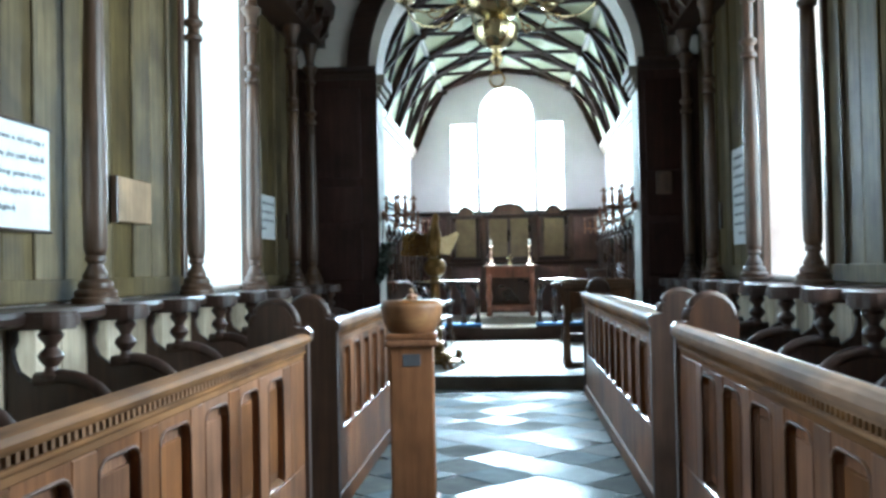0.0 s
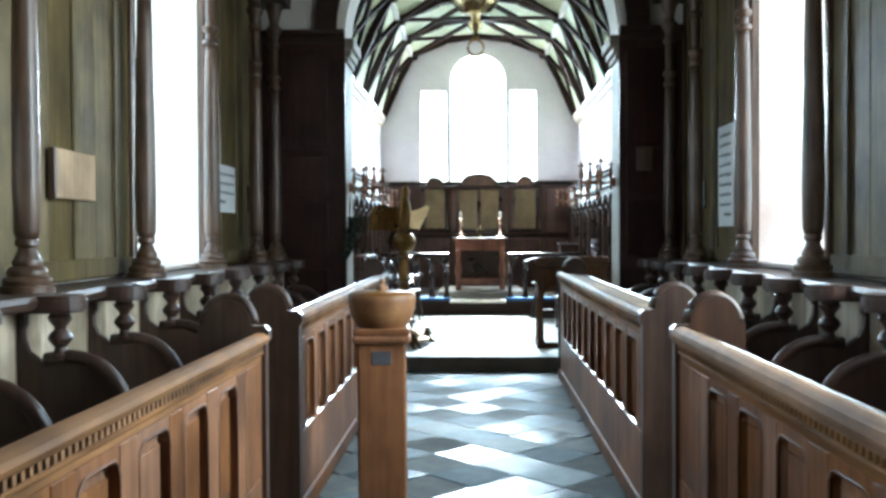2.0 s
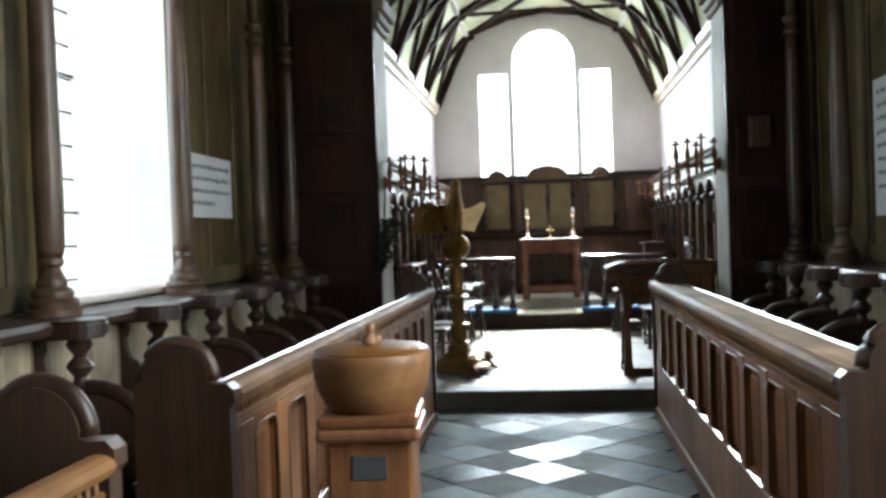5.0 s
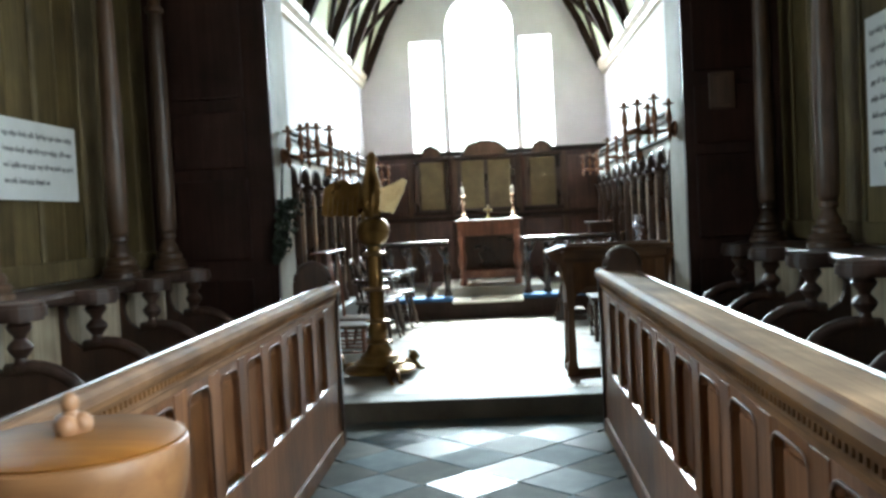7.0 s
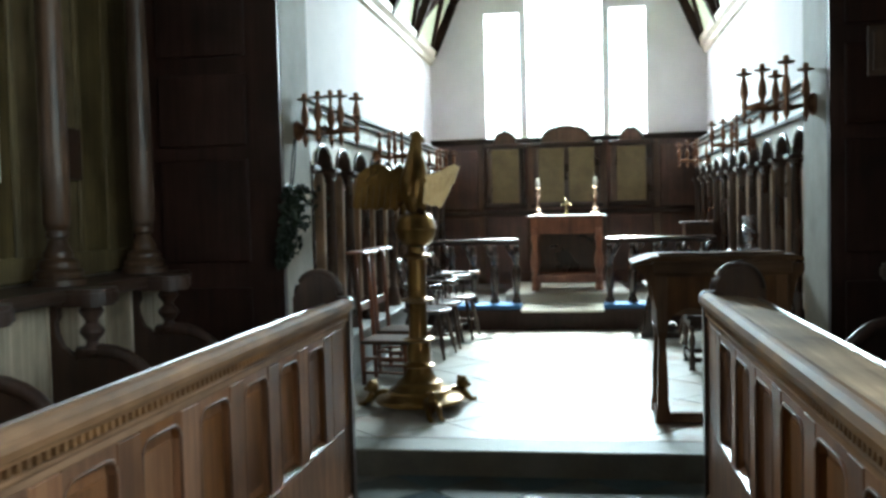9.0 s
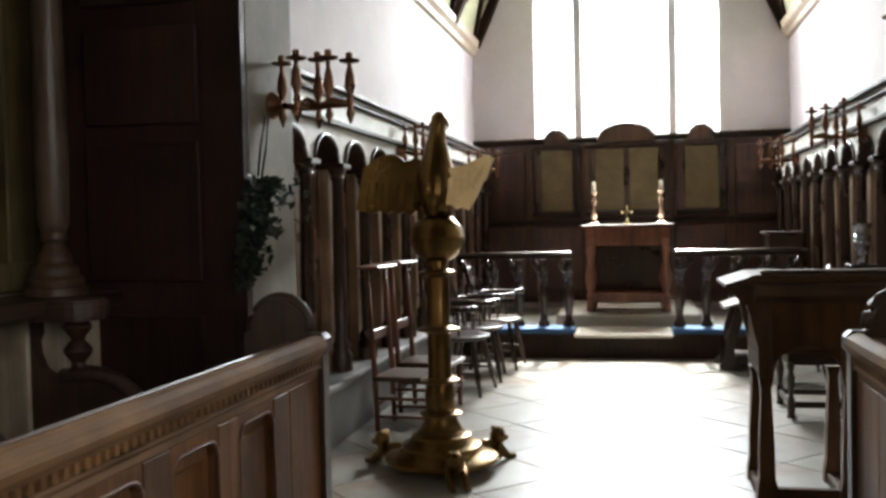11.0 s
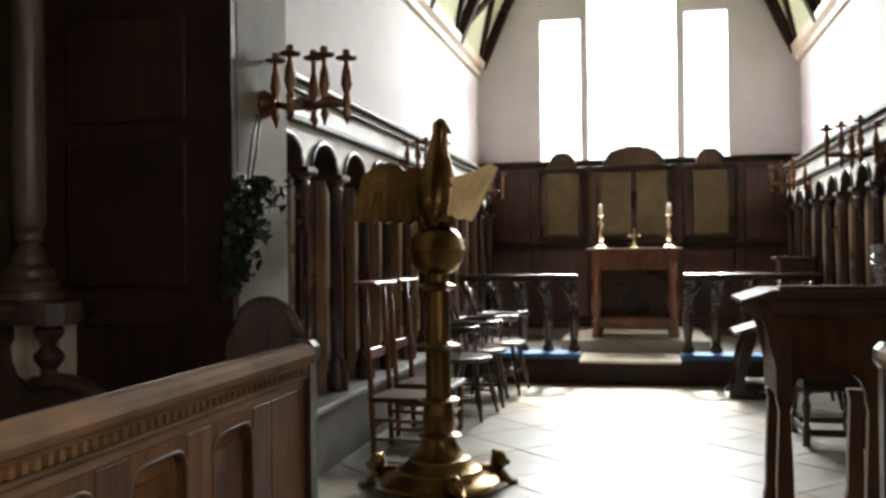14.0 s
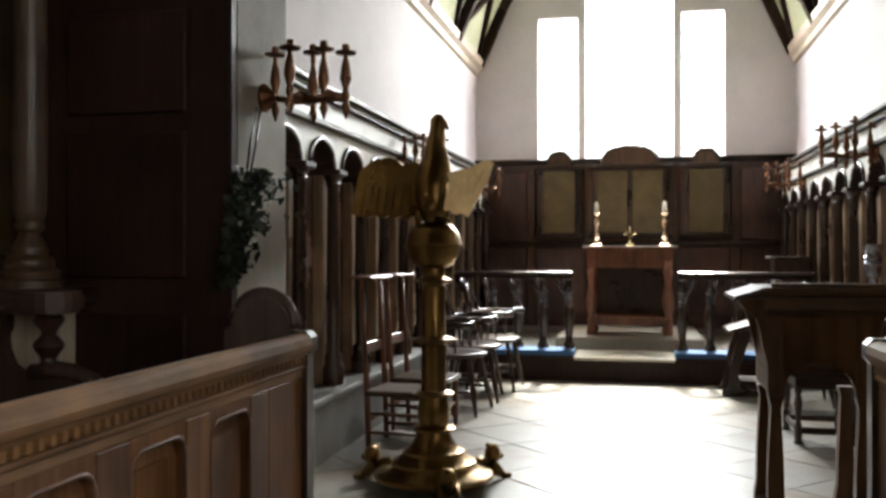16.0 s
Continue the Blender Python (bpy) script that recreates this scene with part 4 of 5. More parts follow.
# collecting bowl on its square post
post = thing("bowl_stand", "square oak post carrying a turned wooden bowl", "stand", "", pose(0.022, 4.95, 0.02, 0, 0, 4))
part("shaft", bevelled(-0.125, 0.125, -0.125, 0.125, -0.02, 0.96, 0.012, 2), POST_OAK, post)
part("foot", bevelled(-0.15, 0.15, -0.15, 0.15, -0.02, 0.08, 0.012, 2), POST_OAK, post)
part("neck_mould", bevelled(-0.15, 0.15, -0.15, 0.15, 0.96, 1.0, 0.014, 2), POST_OAK, post)
part("cap", bevelled(-0.145, 0.145, -0.145, 0.145, 1.0, 1.035, 0.01, 2), POST_OAK, post)
part("name_plate", bevelled(-0.05, 0.05, -0.129, -0.124, 0.85, 0.92, 0.002), LEAD, post, "small dark metal plate")
bowl = thing("wooden_bowl", "round turned beech bowl with a flat lid and knob", "bowl", "", pose(0.022, 4.95, 1.055) @ Matrix.Diagonal((0.95, 0.95, 1, 1)))
prof = [(0.088, -0.02), (0.115, -0.012), (0.145, 0.012), (0.168, 0.05), (0.181, 0.095), (0.187, 0.14), (0.187, 0.166), (0.183, 0.172)]
part("body", T(prof, 40), BOWL_WOOD, bowl)
part("lid", T([(0.178, 0.170), (0.181, 0.176), (0.165, 0.184), (0.05, 0.19)], 40), BOWL_WOOD, bowl)
bm = bmesh.new()
ball(bm, (0, 0, 0.236), 0.015, 1, 1, 1.2, 14)
for k in range(3):
    ball(bm, (0.017 * math.cos(k * 2.094 + 0.5), 0.017 * math.sin(k * 2.094 + 0.5), 0.202), 0.019, 1, 1, 1.0, 12)
lathe(bm, [(0.024, 0.185), (0.016, 0.21), (0.011, 0.228)], 12)
part("knob", bm, BOWL_WOOD, bowl)

# pewter vase on a bracket before the south arcade
vs = thing("vase_bracket", "small dark wall bracket carrying a vase", "bracket", "", pose(2.24, 13.52, 1.17))
part("shelf", bevelled(-0.09, 0.09, -0.09, 0.09, -0.03, 0.0, 0.006), DARK, vs)
part("support", P([(0.03, -0.03), (-0.05, -0.03), (0.0, -0.12), (0.03, -0.2)], "y", -0.015, 0.015), DARK, vs)
part("wall_arm", bevelled(0.02, 0.28, -0.02, 0.02, -0.10, -0.03, 0.004), DARK, vs)
vase = thing("pewter_vase", "small pewter vase with banded neck on a bracket", "vase", "", pose(2.24, 13.52, 1.17))
part("body", T([(0.035, 0.0), (0.038, 0.012), (0.03, 0.03), (0.045, 0.08), (0.058, 0.15), (0.055, 0.17)], 18), PEWTER, vase)
part("neck", T([(0.05, 0.17), (0.06, 0.18), (0.06, 0.20), (0.048, 0.21), (0.05, 0.24), (0.062, 0.26), (0.066, 0.29)], 18), PEWTER, vase)

# brass chandelier
ch = thing("chandelier", "polished brass chandelier with curved arms hanging from a rod", "chandelier", "", pose(0.52, 7.0, 0))
prof = [(0.01, 2.98), (0.03, 3.0), (0.02, 3.03), (0.045, 3.07), (0.055, 3.10), (0.03, 3.14), (0.04, 3.17), (0.10, 3.19), (0.155, 3.25), (0.168, 3.31), (0.16, 3.37), (0.10, 3.40), (0.09, 3.42)]
bm = T(prof, 48)
for v in bm.verts:
    if 3.17 < v.co.z < 3.39 and math.hypot(v.co.x, v.co.y) > 0.06:
        k = 1 + 0.09 * abs(math.sin(8 * math.atan2(v.co.y, v.co.x)))
        v.co.x *= k
        v.co.y *= k
part("gadrooned_bowl", bm, BRASS_PALE, ch)
part("bulb", T([(0.09, 3.42), (0.17, 3.45), (0.235, 3.5), (0.255, 3.56), (0.235, 3.62), (0.14, 3.68), (0.07, 3.72)], 32), BRASS_PALE, ch)
part("stem", T([(0.07, 3.72), (0.05, 3.85), (0.1, 3.9), (0.12, 3.98), (0.05, 4.06), (0.03, 4.2), (0.025, 4.4)], 20), BRASS_PALE, ch)
bm = bmesh.new()
tube(bm, [(0.0, 0, 2.985)] + [(0.06 * math.cos(radians(a)), 0, 2.925 + 0.06 * math.sin(radians(a))) for a in range(90, 451, 30)], 0.010, 6)
part("ring", bm, BRASS, ch)
part("rod", T([(0.012, 4.4), (0.012, TOP)], 8), IRON, ch)
for k in range(8):
    a = 2 * math.pi * k / 8 + 0.25
    bm = bmesh.new()
    tube(bm, [(r * math.cos(a), r * math.sin(a), z) for r, z in ((0.22, 3.60), (0.31, 3.53), (0.43, 3.47), (0.58, 3.45), (0.72, 3.48), (0.83, 3.56), (0.88, 3.64), (0.89, 3.70))], 0.010, 8)
    arm = part("arm", bm, BRASS_PALE, ch)
    place = Matrix.Translation((0.89 * math.cos(a), 0.89 * math.sin(a), -0.05))
    part("drip_pan", T([(0.02, 3.74), (0.07, 3.765), (0.075, 3.78), (0.03, 3.785), (0.024, 3.84)], 14, place), BRASS_PALE, arm)
    bm = bmesh.new()
    tube(bm, [((0.42 + q) * math.cos(a), (0.42 + q) * math.sin(a), 3.40 + z) for q, z in ((-0.02, 0.10), (0.02, 0.03), (0.08, 0.0), (0.13, 0.03), (0.11, 0.075), (0.07, 0.07))], 0.009, 6)
    part("scroll", bm, BRASS, arm)

# ---- sanctuary ----
LX, LY = -0.393, 11.6
lect = thing("eagle_lectern", "brass eagle lectern with ringed shaft on a round base", "lectern", "", pose(LX, LY, SANC) @ Matrix.Diagonal((1, 1, 1.016, 1)))
base = [(0.31, 0.05), (0.32, 0.06), (0.32, 0.075), (0.30, 0.09), (0.25, 0.10), (0.225, 0.125), (0.225, 0.14), (0.19, 0.155), (0.165, 0.18), (0.165, 0.195), (0.15, 0.20), (0.12, 0.225), (0.095, 0.27), (0.09, 0.295)]
part("base", T(base, 40), BRASS, lect)
shaft = [(0.09, 0.295), (0.115, 0.305), (0.118, 0.315), (0.085, 0.327), (0.078, 0.34), (0.086, 0.37), (0.087, 0.42), (0.078, 0.455), (0.074, 0.475), (0.11, 0.487), (0.112, 0.497), (0.07, 0.51), (0.066, 0.53), (0.066, 0.75), (0.075, 0.757), (0.12, 0.768), (0.122, 0.779), (0.072, 0.79), (0.064, 0.80), (0.062, 1.06), (0.07, 1.067), (0.104, 1.077), (0.106, 1.088), (0.066, 1.10), (0.060, 1.11), (0.060, 1.165)]
part("shaft", T(shaft, 32), BRASS, lect)
part("globe", T([(0.07, 1.15), (0.11, 1.175), (0.14, 1.22), (0.15, 1.262), (0.154, 1.268), (0.154, 1.276), (0.15, 1.282), (0.14, 1.33), (0.105, 1.375), (0.06, 1.395)], 32), BRASS, lect)
for deg in (-66, 165, 44):
    # a crouching beast under the base, kept plain
    bm = bmesh.new()
    m = pose(0, 0, 0, 0, 0, deg)
    ball(bm, (0.33, 0, 0.07), 0.06, 1.5, 0.8, 0.9, 12)
    ball(bm, (0.43, 0, 0.13), 0.05, 0.95, 0.85, 1.1, 12)
    ball(bm, (0.475, 0, 0.115), 0.026, 1.1, 0.9, 0.8, 10)
    for sgn in (-1, 1):
        ball(bm, (0.42, sgn * 0.03, 0.17), 0.016, 1, 1, 1, 8)
        tube(bm, [(0.40, sgn * 0.035, 0.09), (0.45, sgn * 0.04, 0.04), (0.475, sgn * 0.04, 0.014), (0.52, sgn * 0.04, 0.01)], [0.028, 0.022, 0.018, 0.016], 8)
    bmesh.ops.transform(bm, matrix=m @ Matrix.Translation((-0.045, 0, 0)), verts=bm.verts)
    part("beast_foot", bm, BRASS, lect)


def wing(outline, y0, slope, lean, thick, feathers, mat):
    """A spread wing: a thick outlined slab in x and z, leaning in y, with a raised vane for each feather on both faces."""
    def placed(bm):
        for v in bm.verts:
            v.co.y += y0 + (v.co.x + 0.39) * slope + (v.co.z - 1.7) * lean
            v.co -= O
        return bm
    slab = part("wing", placed(P(outline, "y", -thick / 2, thick / 2)), mat, lect)
    for (xa, za), (xb, zb), wide in feathers:
        for y in (-thick / 2 - 0.005, thick / 2 + 0.005):
            bm = bmesh.new()
            bar(bm, (xa, y, za), (xb, y, zb), wide, 0.012, (0, 1, 0))
            part("feather", placed(bm), mat, slab)


O = Vector((LX, LY, SANC))
rise = [(-0.825, 1.585), (-0.80, 1.82), (-0.745, 1.862), (-0.69, 1.885), (-0.64, 1.892), (-0.60, 1.875), (-0.565, 1.845), (-0.50, 1.862), (-0.44, 1.842), (-0.40, 1.72), (-0.45, 1.62), (-0.51, 1.545)]
fall = [(-0.545, 1.572), (-0.58, 1.558), (-0.615, 1.576), (-0.65, 1.563), (-0.69, 1.578), (-0.735, 1.566), (-0.78, 1.580)]
wing(rise + fall, 11.56, 0.0, 0.35, 0.05, [((-0.52 - 0.043 * k, 1.73 + 0.015 * (k % 2)), (-0.525 - 0.044 * k, 1.575 + 0.008 * (k % 2)), 0.034) for k in range(7)], BRASS)
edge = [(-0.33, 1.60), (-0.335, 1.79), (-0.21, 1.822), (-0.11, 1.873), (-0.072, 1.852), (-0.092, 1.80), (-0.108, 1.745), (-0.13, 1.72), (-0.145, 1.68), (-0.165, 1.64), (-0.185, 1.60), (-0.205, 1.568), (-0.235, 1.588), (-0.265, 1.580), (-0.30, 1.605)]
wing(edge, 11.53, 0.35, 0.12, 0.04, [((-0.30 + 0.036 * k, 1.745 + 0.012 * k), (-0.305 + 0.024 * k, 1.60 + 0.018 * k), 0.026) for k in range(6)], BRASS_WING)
bm = bmesh.new()
# body, neck, head with hooked beak, tail and claws
tube(bm, [(0.02, -0.06, 1.40), (0.0, -0.03, 1.50), (0.0, 0.0, 1.60), (0.005, 0.02, 1.70), (0.005, 0.03, 1.80), (0.015, 0.03, 1.88), (0.02, 0.03, 1.935), (0.025, 0.03, 1.965)], [0.06, 0.10, 0.11, 0.085, 0.056, 0.042, 0.044, 0.018], 16)
tube(bm, [(0.02, 0.03, 1.925), (0.05, 0.035, 1.915), (0.075, 0.037, 1.885)], [0.036, 0.024, 0.006], 8)
tube(bm, [(0.0, -0.07, 1.55), (0.01, -0.10, 1.46), (0.01, -0.11, 1.39)], [0.03, 0.04, 0.02], 8)
for sgn in (-1, 1):
    tube(bm, [(sgn * 0.05, 0.0, 1.52), (sgn * 0.07, -0.05, 1.43), (sgn * 0.075, -0.07, 1.375)], [0.04, 0.03, 0.016], 8)
part("eagle", bm, BRASS, lect)

# east wall: dark panelling with three framed tablets
rer = thing("reredos", "dark oak panelling across the east wall", "panelling")
part("backing", B(SL + 0.06, SR - 0.06, 18.66, 18.735, 0.45, 2.52), REREDOS, rer)
part("cornice", P([(18.58, 2.60), (18.735, 2.60), (18.735, 2.52), (18.64, 2.52), (18.63, 2.55), (18.59, 2.57)], "x", SL + 0.01, SR - 0.01), DARK_X, rer)
xs = [SL + 0.08, -0.68, 0.06, 1.1, 1.85, SR - 0.08]
for a, b in zip(xs, xs[1:]):
    for z0, z1 in ((0.62, 1.45), (1.55, 2.44)):
        part("panel", bevelled(a + 0.06, b - 0.06, 18.635, 18.662, z0, z1, 0.012), REREDOS, rer)
    part("stile", bevelled(a - 0.045, a + 0.045, 18.625, 18.662, 0.5, 2.52, 0.006), BROWN, rer)
part("dado_rail", bevelled(SL + 0.07, SR - 0.07, 18.61, 18.662, 1.47, 1.53, 0.01), DARK_X, rer)
for a, b, n, r in ((-0.60, -0.04, 1, 0.17), (0.09, 1.05, 2, 0.37), (1.21, 1.78, 1, 0.17)):
    tab = thing("commandment_tablet", "round-topped framed tablet with dull gold panel", "tablet", "tablets")
    z0, z1, c = 1.60, 2.50, (a + b) / 2
    part("frame_back", bevelled(a, b, 18.57, 18.628, z0, z1, 0.008), DARK, tab)
    for x0, x1 in ((a, a + 0.07), (b - 0.07, b)):
        part("side_frame", bevelled(x0, x1, 18.545, 18.572, z0, z1 - 0.02, 0.008), DARK, tab)
    part("sill", bevelled(a - 0.04, b + 0.04, 18.53, 18.60, z0 - 0.03, z0 + 0.03, 0.01), DARK_X, tab)
    part("head", bevelled(a - 0.04, b + 0.04, 18.53, 18.60, z1 - 0.05, z1 + 0.015, 0.01), DARK_X, tab)
    pts = arc(c, z1 + 0.015, r, 0.23 if n == 2 else 0.17, 180, 0, 14)
    part("round_top", P(pts, "y", 18.55, 18.62), BROWN, tab)
    bm = bmesh.new()
    tube(bm, [(x, 18.548, z) for x, z in pts], 0.018, 6)
    part("top_mould", bm, DARK, tab)
    for k in range(n):
        w = (b - a - 0.14 - 0.05 * (n - 1)) / n
        x0 = a + 0.07 + k * (w + 0.05)
        part("gilt_panel", bevelled(x0 + 0.012, x0 + w - 0.012, 18.556, 18.574, z0 + 0.05, z1 - 0.07, 0.004), GOLD_BOARD, tab)

# altar
alt = thing("altar_table", "red-brown oak altar table with bulbous turned legs", "table", "", pose(0.585, 17.1, Z2))
AW, AD, AH = 0.455, 0.27, 0.95
for sx in (-1, 1):
    for sy in (-1, 1):
        prof = [(0.052, 0.0), (0.052, 0.05), (0.045, 0.06), (0.045, 0.16), (0.05, 0.17), (0.03, 0.20), (0.042, 0.25), (0.06, 0.32), (0.062, 0.38), (0.045, 0.46), (0.03, 0.54), (0.04, 0.62), (0.052, 0.68), (0.035, 0.72), (0.05, 0.74), (0.05, 0.80)]
        part("leg", T(prof, 14, Matrix.Translation((sx * (AW - 0.05), sy * (AD - 0.05), 0))), RED, alt)
for sy in (-1, 1):
    part("stretcher", bevelled(-AW + 0.06, AW - 0.06, sy * (AD - 0.05) - 0.03, sy * (AD - 0.05) + 0.03, 0.10, 0.20, 0.006), RED, alt)
    part("apron", bevelled(-AW, AW, sy * (AD - 0.05) - 0.03, sy * (AD - 0.05) + 0.03, 0.72, AH - 0.03, 0.006), RED, alt)
for sx in (-1, 1):
    part("side_stretcher", bevelled(sx * (AW - 0.05) - 0.025, sx * (AW - 0.05) + 0.025, -AD + 0.08, AD - 0.08, 0.10, 0.20, 0.006), RED, alt)
    part("side_apron", bevelled(sx * (AW - 0.05) - 0.025, sx * (AW - 0.05) + 0.025, -AD + 0.08, AD - 0.08, 0.72, AH - 0.03, 0.006), RED, alt)
part("table_top", bevelled(-AW - 0.04, AW + 0.04, -AD - 0.03, AD + 0.03, AH - 0.03, AH, 0.008), RED, alt)
part("back_board", B(-AW + 0.08, AW - 0.08, AD - 0.06, AD - 0.045, 0.2, 0.72), DARK, alt)
cl = thing("altar_cloth", "white linen cloth over the altar top", "cloth")
zt = Z2 + AH
part("linen", bevelled(0.585 - AW - 0.045, 0.585 + AW + 0.045, 17.1 - AD - 0.034, 17.1 + AD + 0.034, zt, zt + 0.008, 0.003), CLOTH, cl)
zt += 0.008
for x in (0.225, 0.955):
    cs = thing("candlestick", "tall turned brass candlestick with a short white candle", "candlestick", "altar candlesticks", pose(x, 16.98, zt) @ Matrix.Diagonal((1, 1, 1.1, 1)))
    part("stem", T([(0.065, 0.0), (0.068, 0.012), (0.03, 0.03), (0.02, 0.06), (0.034, 0.085), (0.036, 0.10), (0.018, 0.13), (0.016, 0.18), (0.03, 0.22), (0.034, 0.24), (0.015, 0.27), (0.018, 0.3), (0.042, 0.32), (0.045, 0.33), (0.02, 0.335)], 18), CANDLE_BRASS, cs)
    part("candle", T([(0.022, 0.335), (0.022, 0.42), (0.015, 0.435), (0.004, 0.44)], 14), WAX, cs)
cr = thing("altar_cross", "small brass standing cross", "cross", "", pose(0.585, 16.98, zt))
part("foot", T([(0.045, 0.0), (0.045, 0.012), (0.02, 0.03), (0.014, 0.06)], 14), BRASS_PALE, cr)
bm = bevelled(-0.012, 0.012, -0.01, 0.01, 0.055, 0.20, 0.003)
box(bm, -0.048, 0.048, -0.0095, 0.0095, 0.125, 0.149)
for x, z in ((-0.05, 0.137), (0.05, 0.137), (0, 0.2)):
    ball(bm, (x, 0, z), 0.016, 1, 0.7, 1, 8)
part("cross", bm, BRASS_PALE, cr)

# carpets
for x0, x1 in ((SL + 0.30, 0.055), (1.025, SR - 0.30)):
    cp = thing("kneeling_step", "low blue-carpeted kneeling step along the communion rail", "kneeler", "blue kneeling steps")
    part("board", bevelled(x0, x1, Y1 + 0.02, 16.14, Z1 - 0.002, 0.425, 0.004), DARK_X, cp)
    part("carpet", bevelled(x0 - 0.004, x1 + 0.004, Y1 + 0.012, 16.13, 0.39, 0.441, 0.012, 3), CARPET, cp, "worn blue carpet")
rg = thing("altar_runner", "cream carpet runner on the altar step", "carpet")
part("tread", bevelled(0.065, 1.015, Y1 + 0.004, 16.49, Z1 - 0.004, Z1 + 0.008, 0.004), PALE_RUG, rg)
part("nosing", bevelled(0.065, 1.015, Y1 - 0.010, Y1 + 0.006, Z1 - 0.02, Z1 + 0.006, 0.004), PALE_RUG, rg)

# communion rails
for side, x0, x1, posts in ((0, SL + 0.26, 0.035, [-0.006 - 0.258 * k for k in range(5)]), (1, 1.05, SR - 0.26, [1.095 + 0.265 * k for k in range(5)])):
    rl = thing("communion_rail", "dark oak communion rail on turned balusters", "rail", "communion rails")
    y = 16.05
    part("top_rail", bevelled(x0, x1, y - 0.048, y + 0.048, 1.17, 1.21, 0.016, 2), POLISHED, rl)
    part("under_rail", bevelled(x0 + 0.01, x1 - 0.01, y - 0.022, y + 0.022, 1.14, 1.17, 0.006), DARK_X, rl)
    for x in posts:
        if x0 < x < x1:
            prof = [(0.06, 0.0), (0.06, 0.035), (0.048, 0.05), (0.038, 0.07), (0.038, 0.13), (0.054, 0.26), (0.06, 0.36), (0.052, 0.43), (0.03, 0.46), (0.048, 0.485), (0.03, 0.51), (0.04, 0.535), (0.056, 0.565), (0.042, 0.6), (0.03, 0.64), (0.04, 0.687)]
            bl = part("baluster", T(prof, 14, Matrix.Translation((x, y, 0.44))), POLISHED, rl)
            bm = bmesh.new()
            q = 1 if side else -1
            tube(bm, [(x + q * 0.01, y + 0.015, 0.985), (x + q * 0.05, y + 0.02, 1.03), (x + q * 0.085, y + 0.02, 1.085), (x + q * 0.115, y + 0.015, 1.14)], [0.034, 0.038, 0.034, 0.04], 10)
            ball(bm, (x + q * 0.005, y, 0.965), 0.05, 1, 1, 0.7, 12)
            part("bracket", bm, POLISHED, bl)


# seats by the north wall
def prayer_chair(m):
    c = thing("prayer_chair", "tall narrow prayer chair with low rush seat and shelf top", "chair", "prayer chairs", m)
    for y in (-0.17, 0.17):
        bm = bmesh.new()
        tube(bm, [(0.02, y, 0), (0.01, y, 0.34), (-0.01, y, 0.7), (-0.03, y, 1.08)], [0.018, 0.02, 0.017, 0.016], 8)
        part("back_post", bm, RED, c)
        part("front_leg", T([(0.014, 0.0), (0.02, 0.06), (0.022, 0.16), (0.016, 0.2), (0.022, 0.25), (0.022, 0.345)], 10, Matrix.Translation((0.38, y, 0))), RED, c)
        for z in (0.10, 0.22):
            bm = bmesh.new()
            tube(bm, [(0.015, y, z), (0.38, y, z)], 0.011, 8)
            part("side_stretcher", bm, RED, c)
    for x, z in ((0.38, 0.16), (0.02, 0.18)):
        bm = bmesh.new()
        tube(bm, [(x, -0.17, z), (x, 0.17, z)], 0.011, 8)
        part("cross_stretcher", bm, RED, c)
    for z in (0.60,):
        part("back_slat", bevelled(-0.03, -0.008, -0.165, 0.165, z, z + 0.07, 0.006), RED, c)
    part("shelf_top", bevelled(-0.11, 0.06, -0.20, 0.20, 1.08, 1.10, 0.006), RED, c)
    bm = bevelled(0.0, 0.42, -0.20, 0.20, 0.335, 0.37, 0.012, 2)
    part("seat", bm, BROWN, c, "worn rush seat")


for y, x in ((12.62, -1.02), (13.22, -1.02)):
    prayer_chair(pose(x, y, SANC, 0, 0, -4))


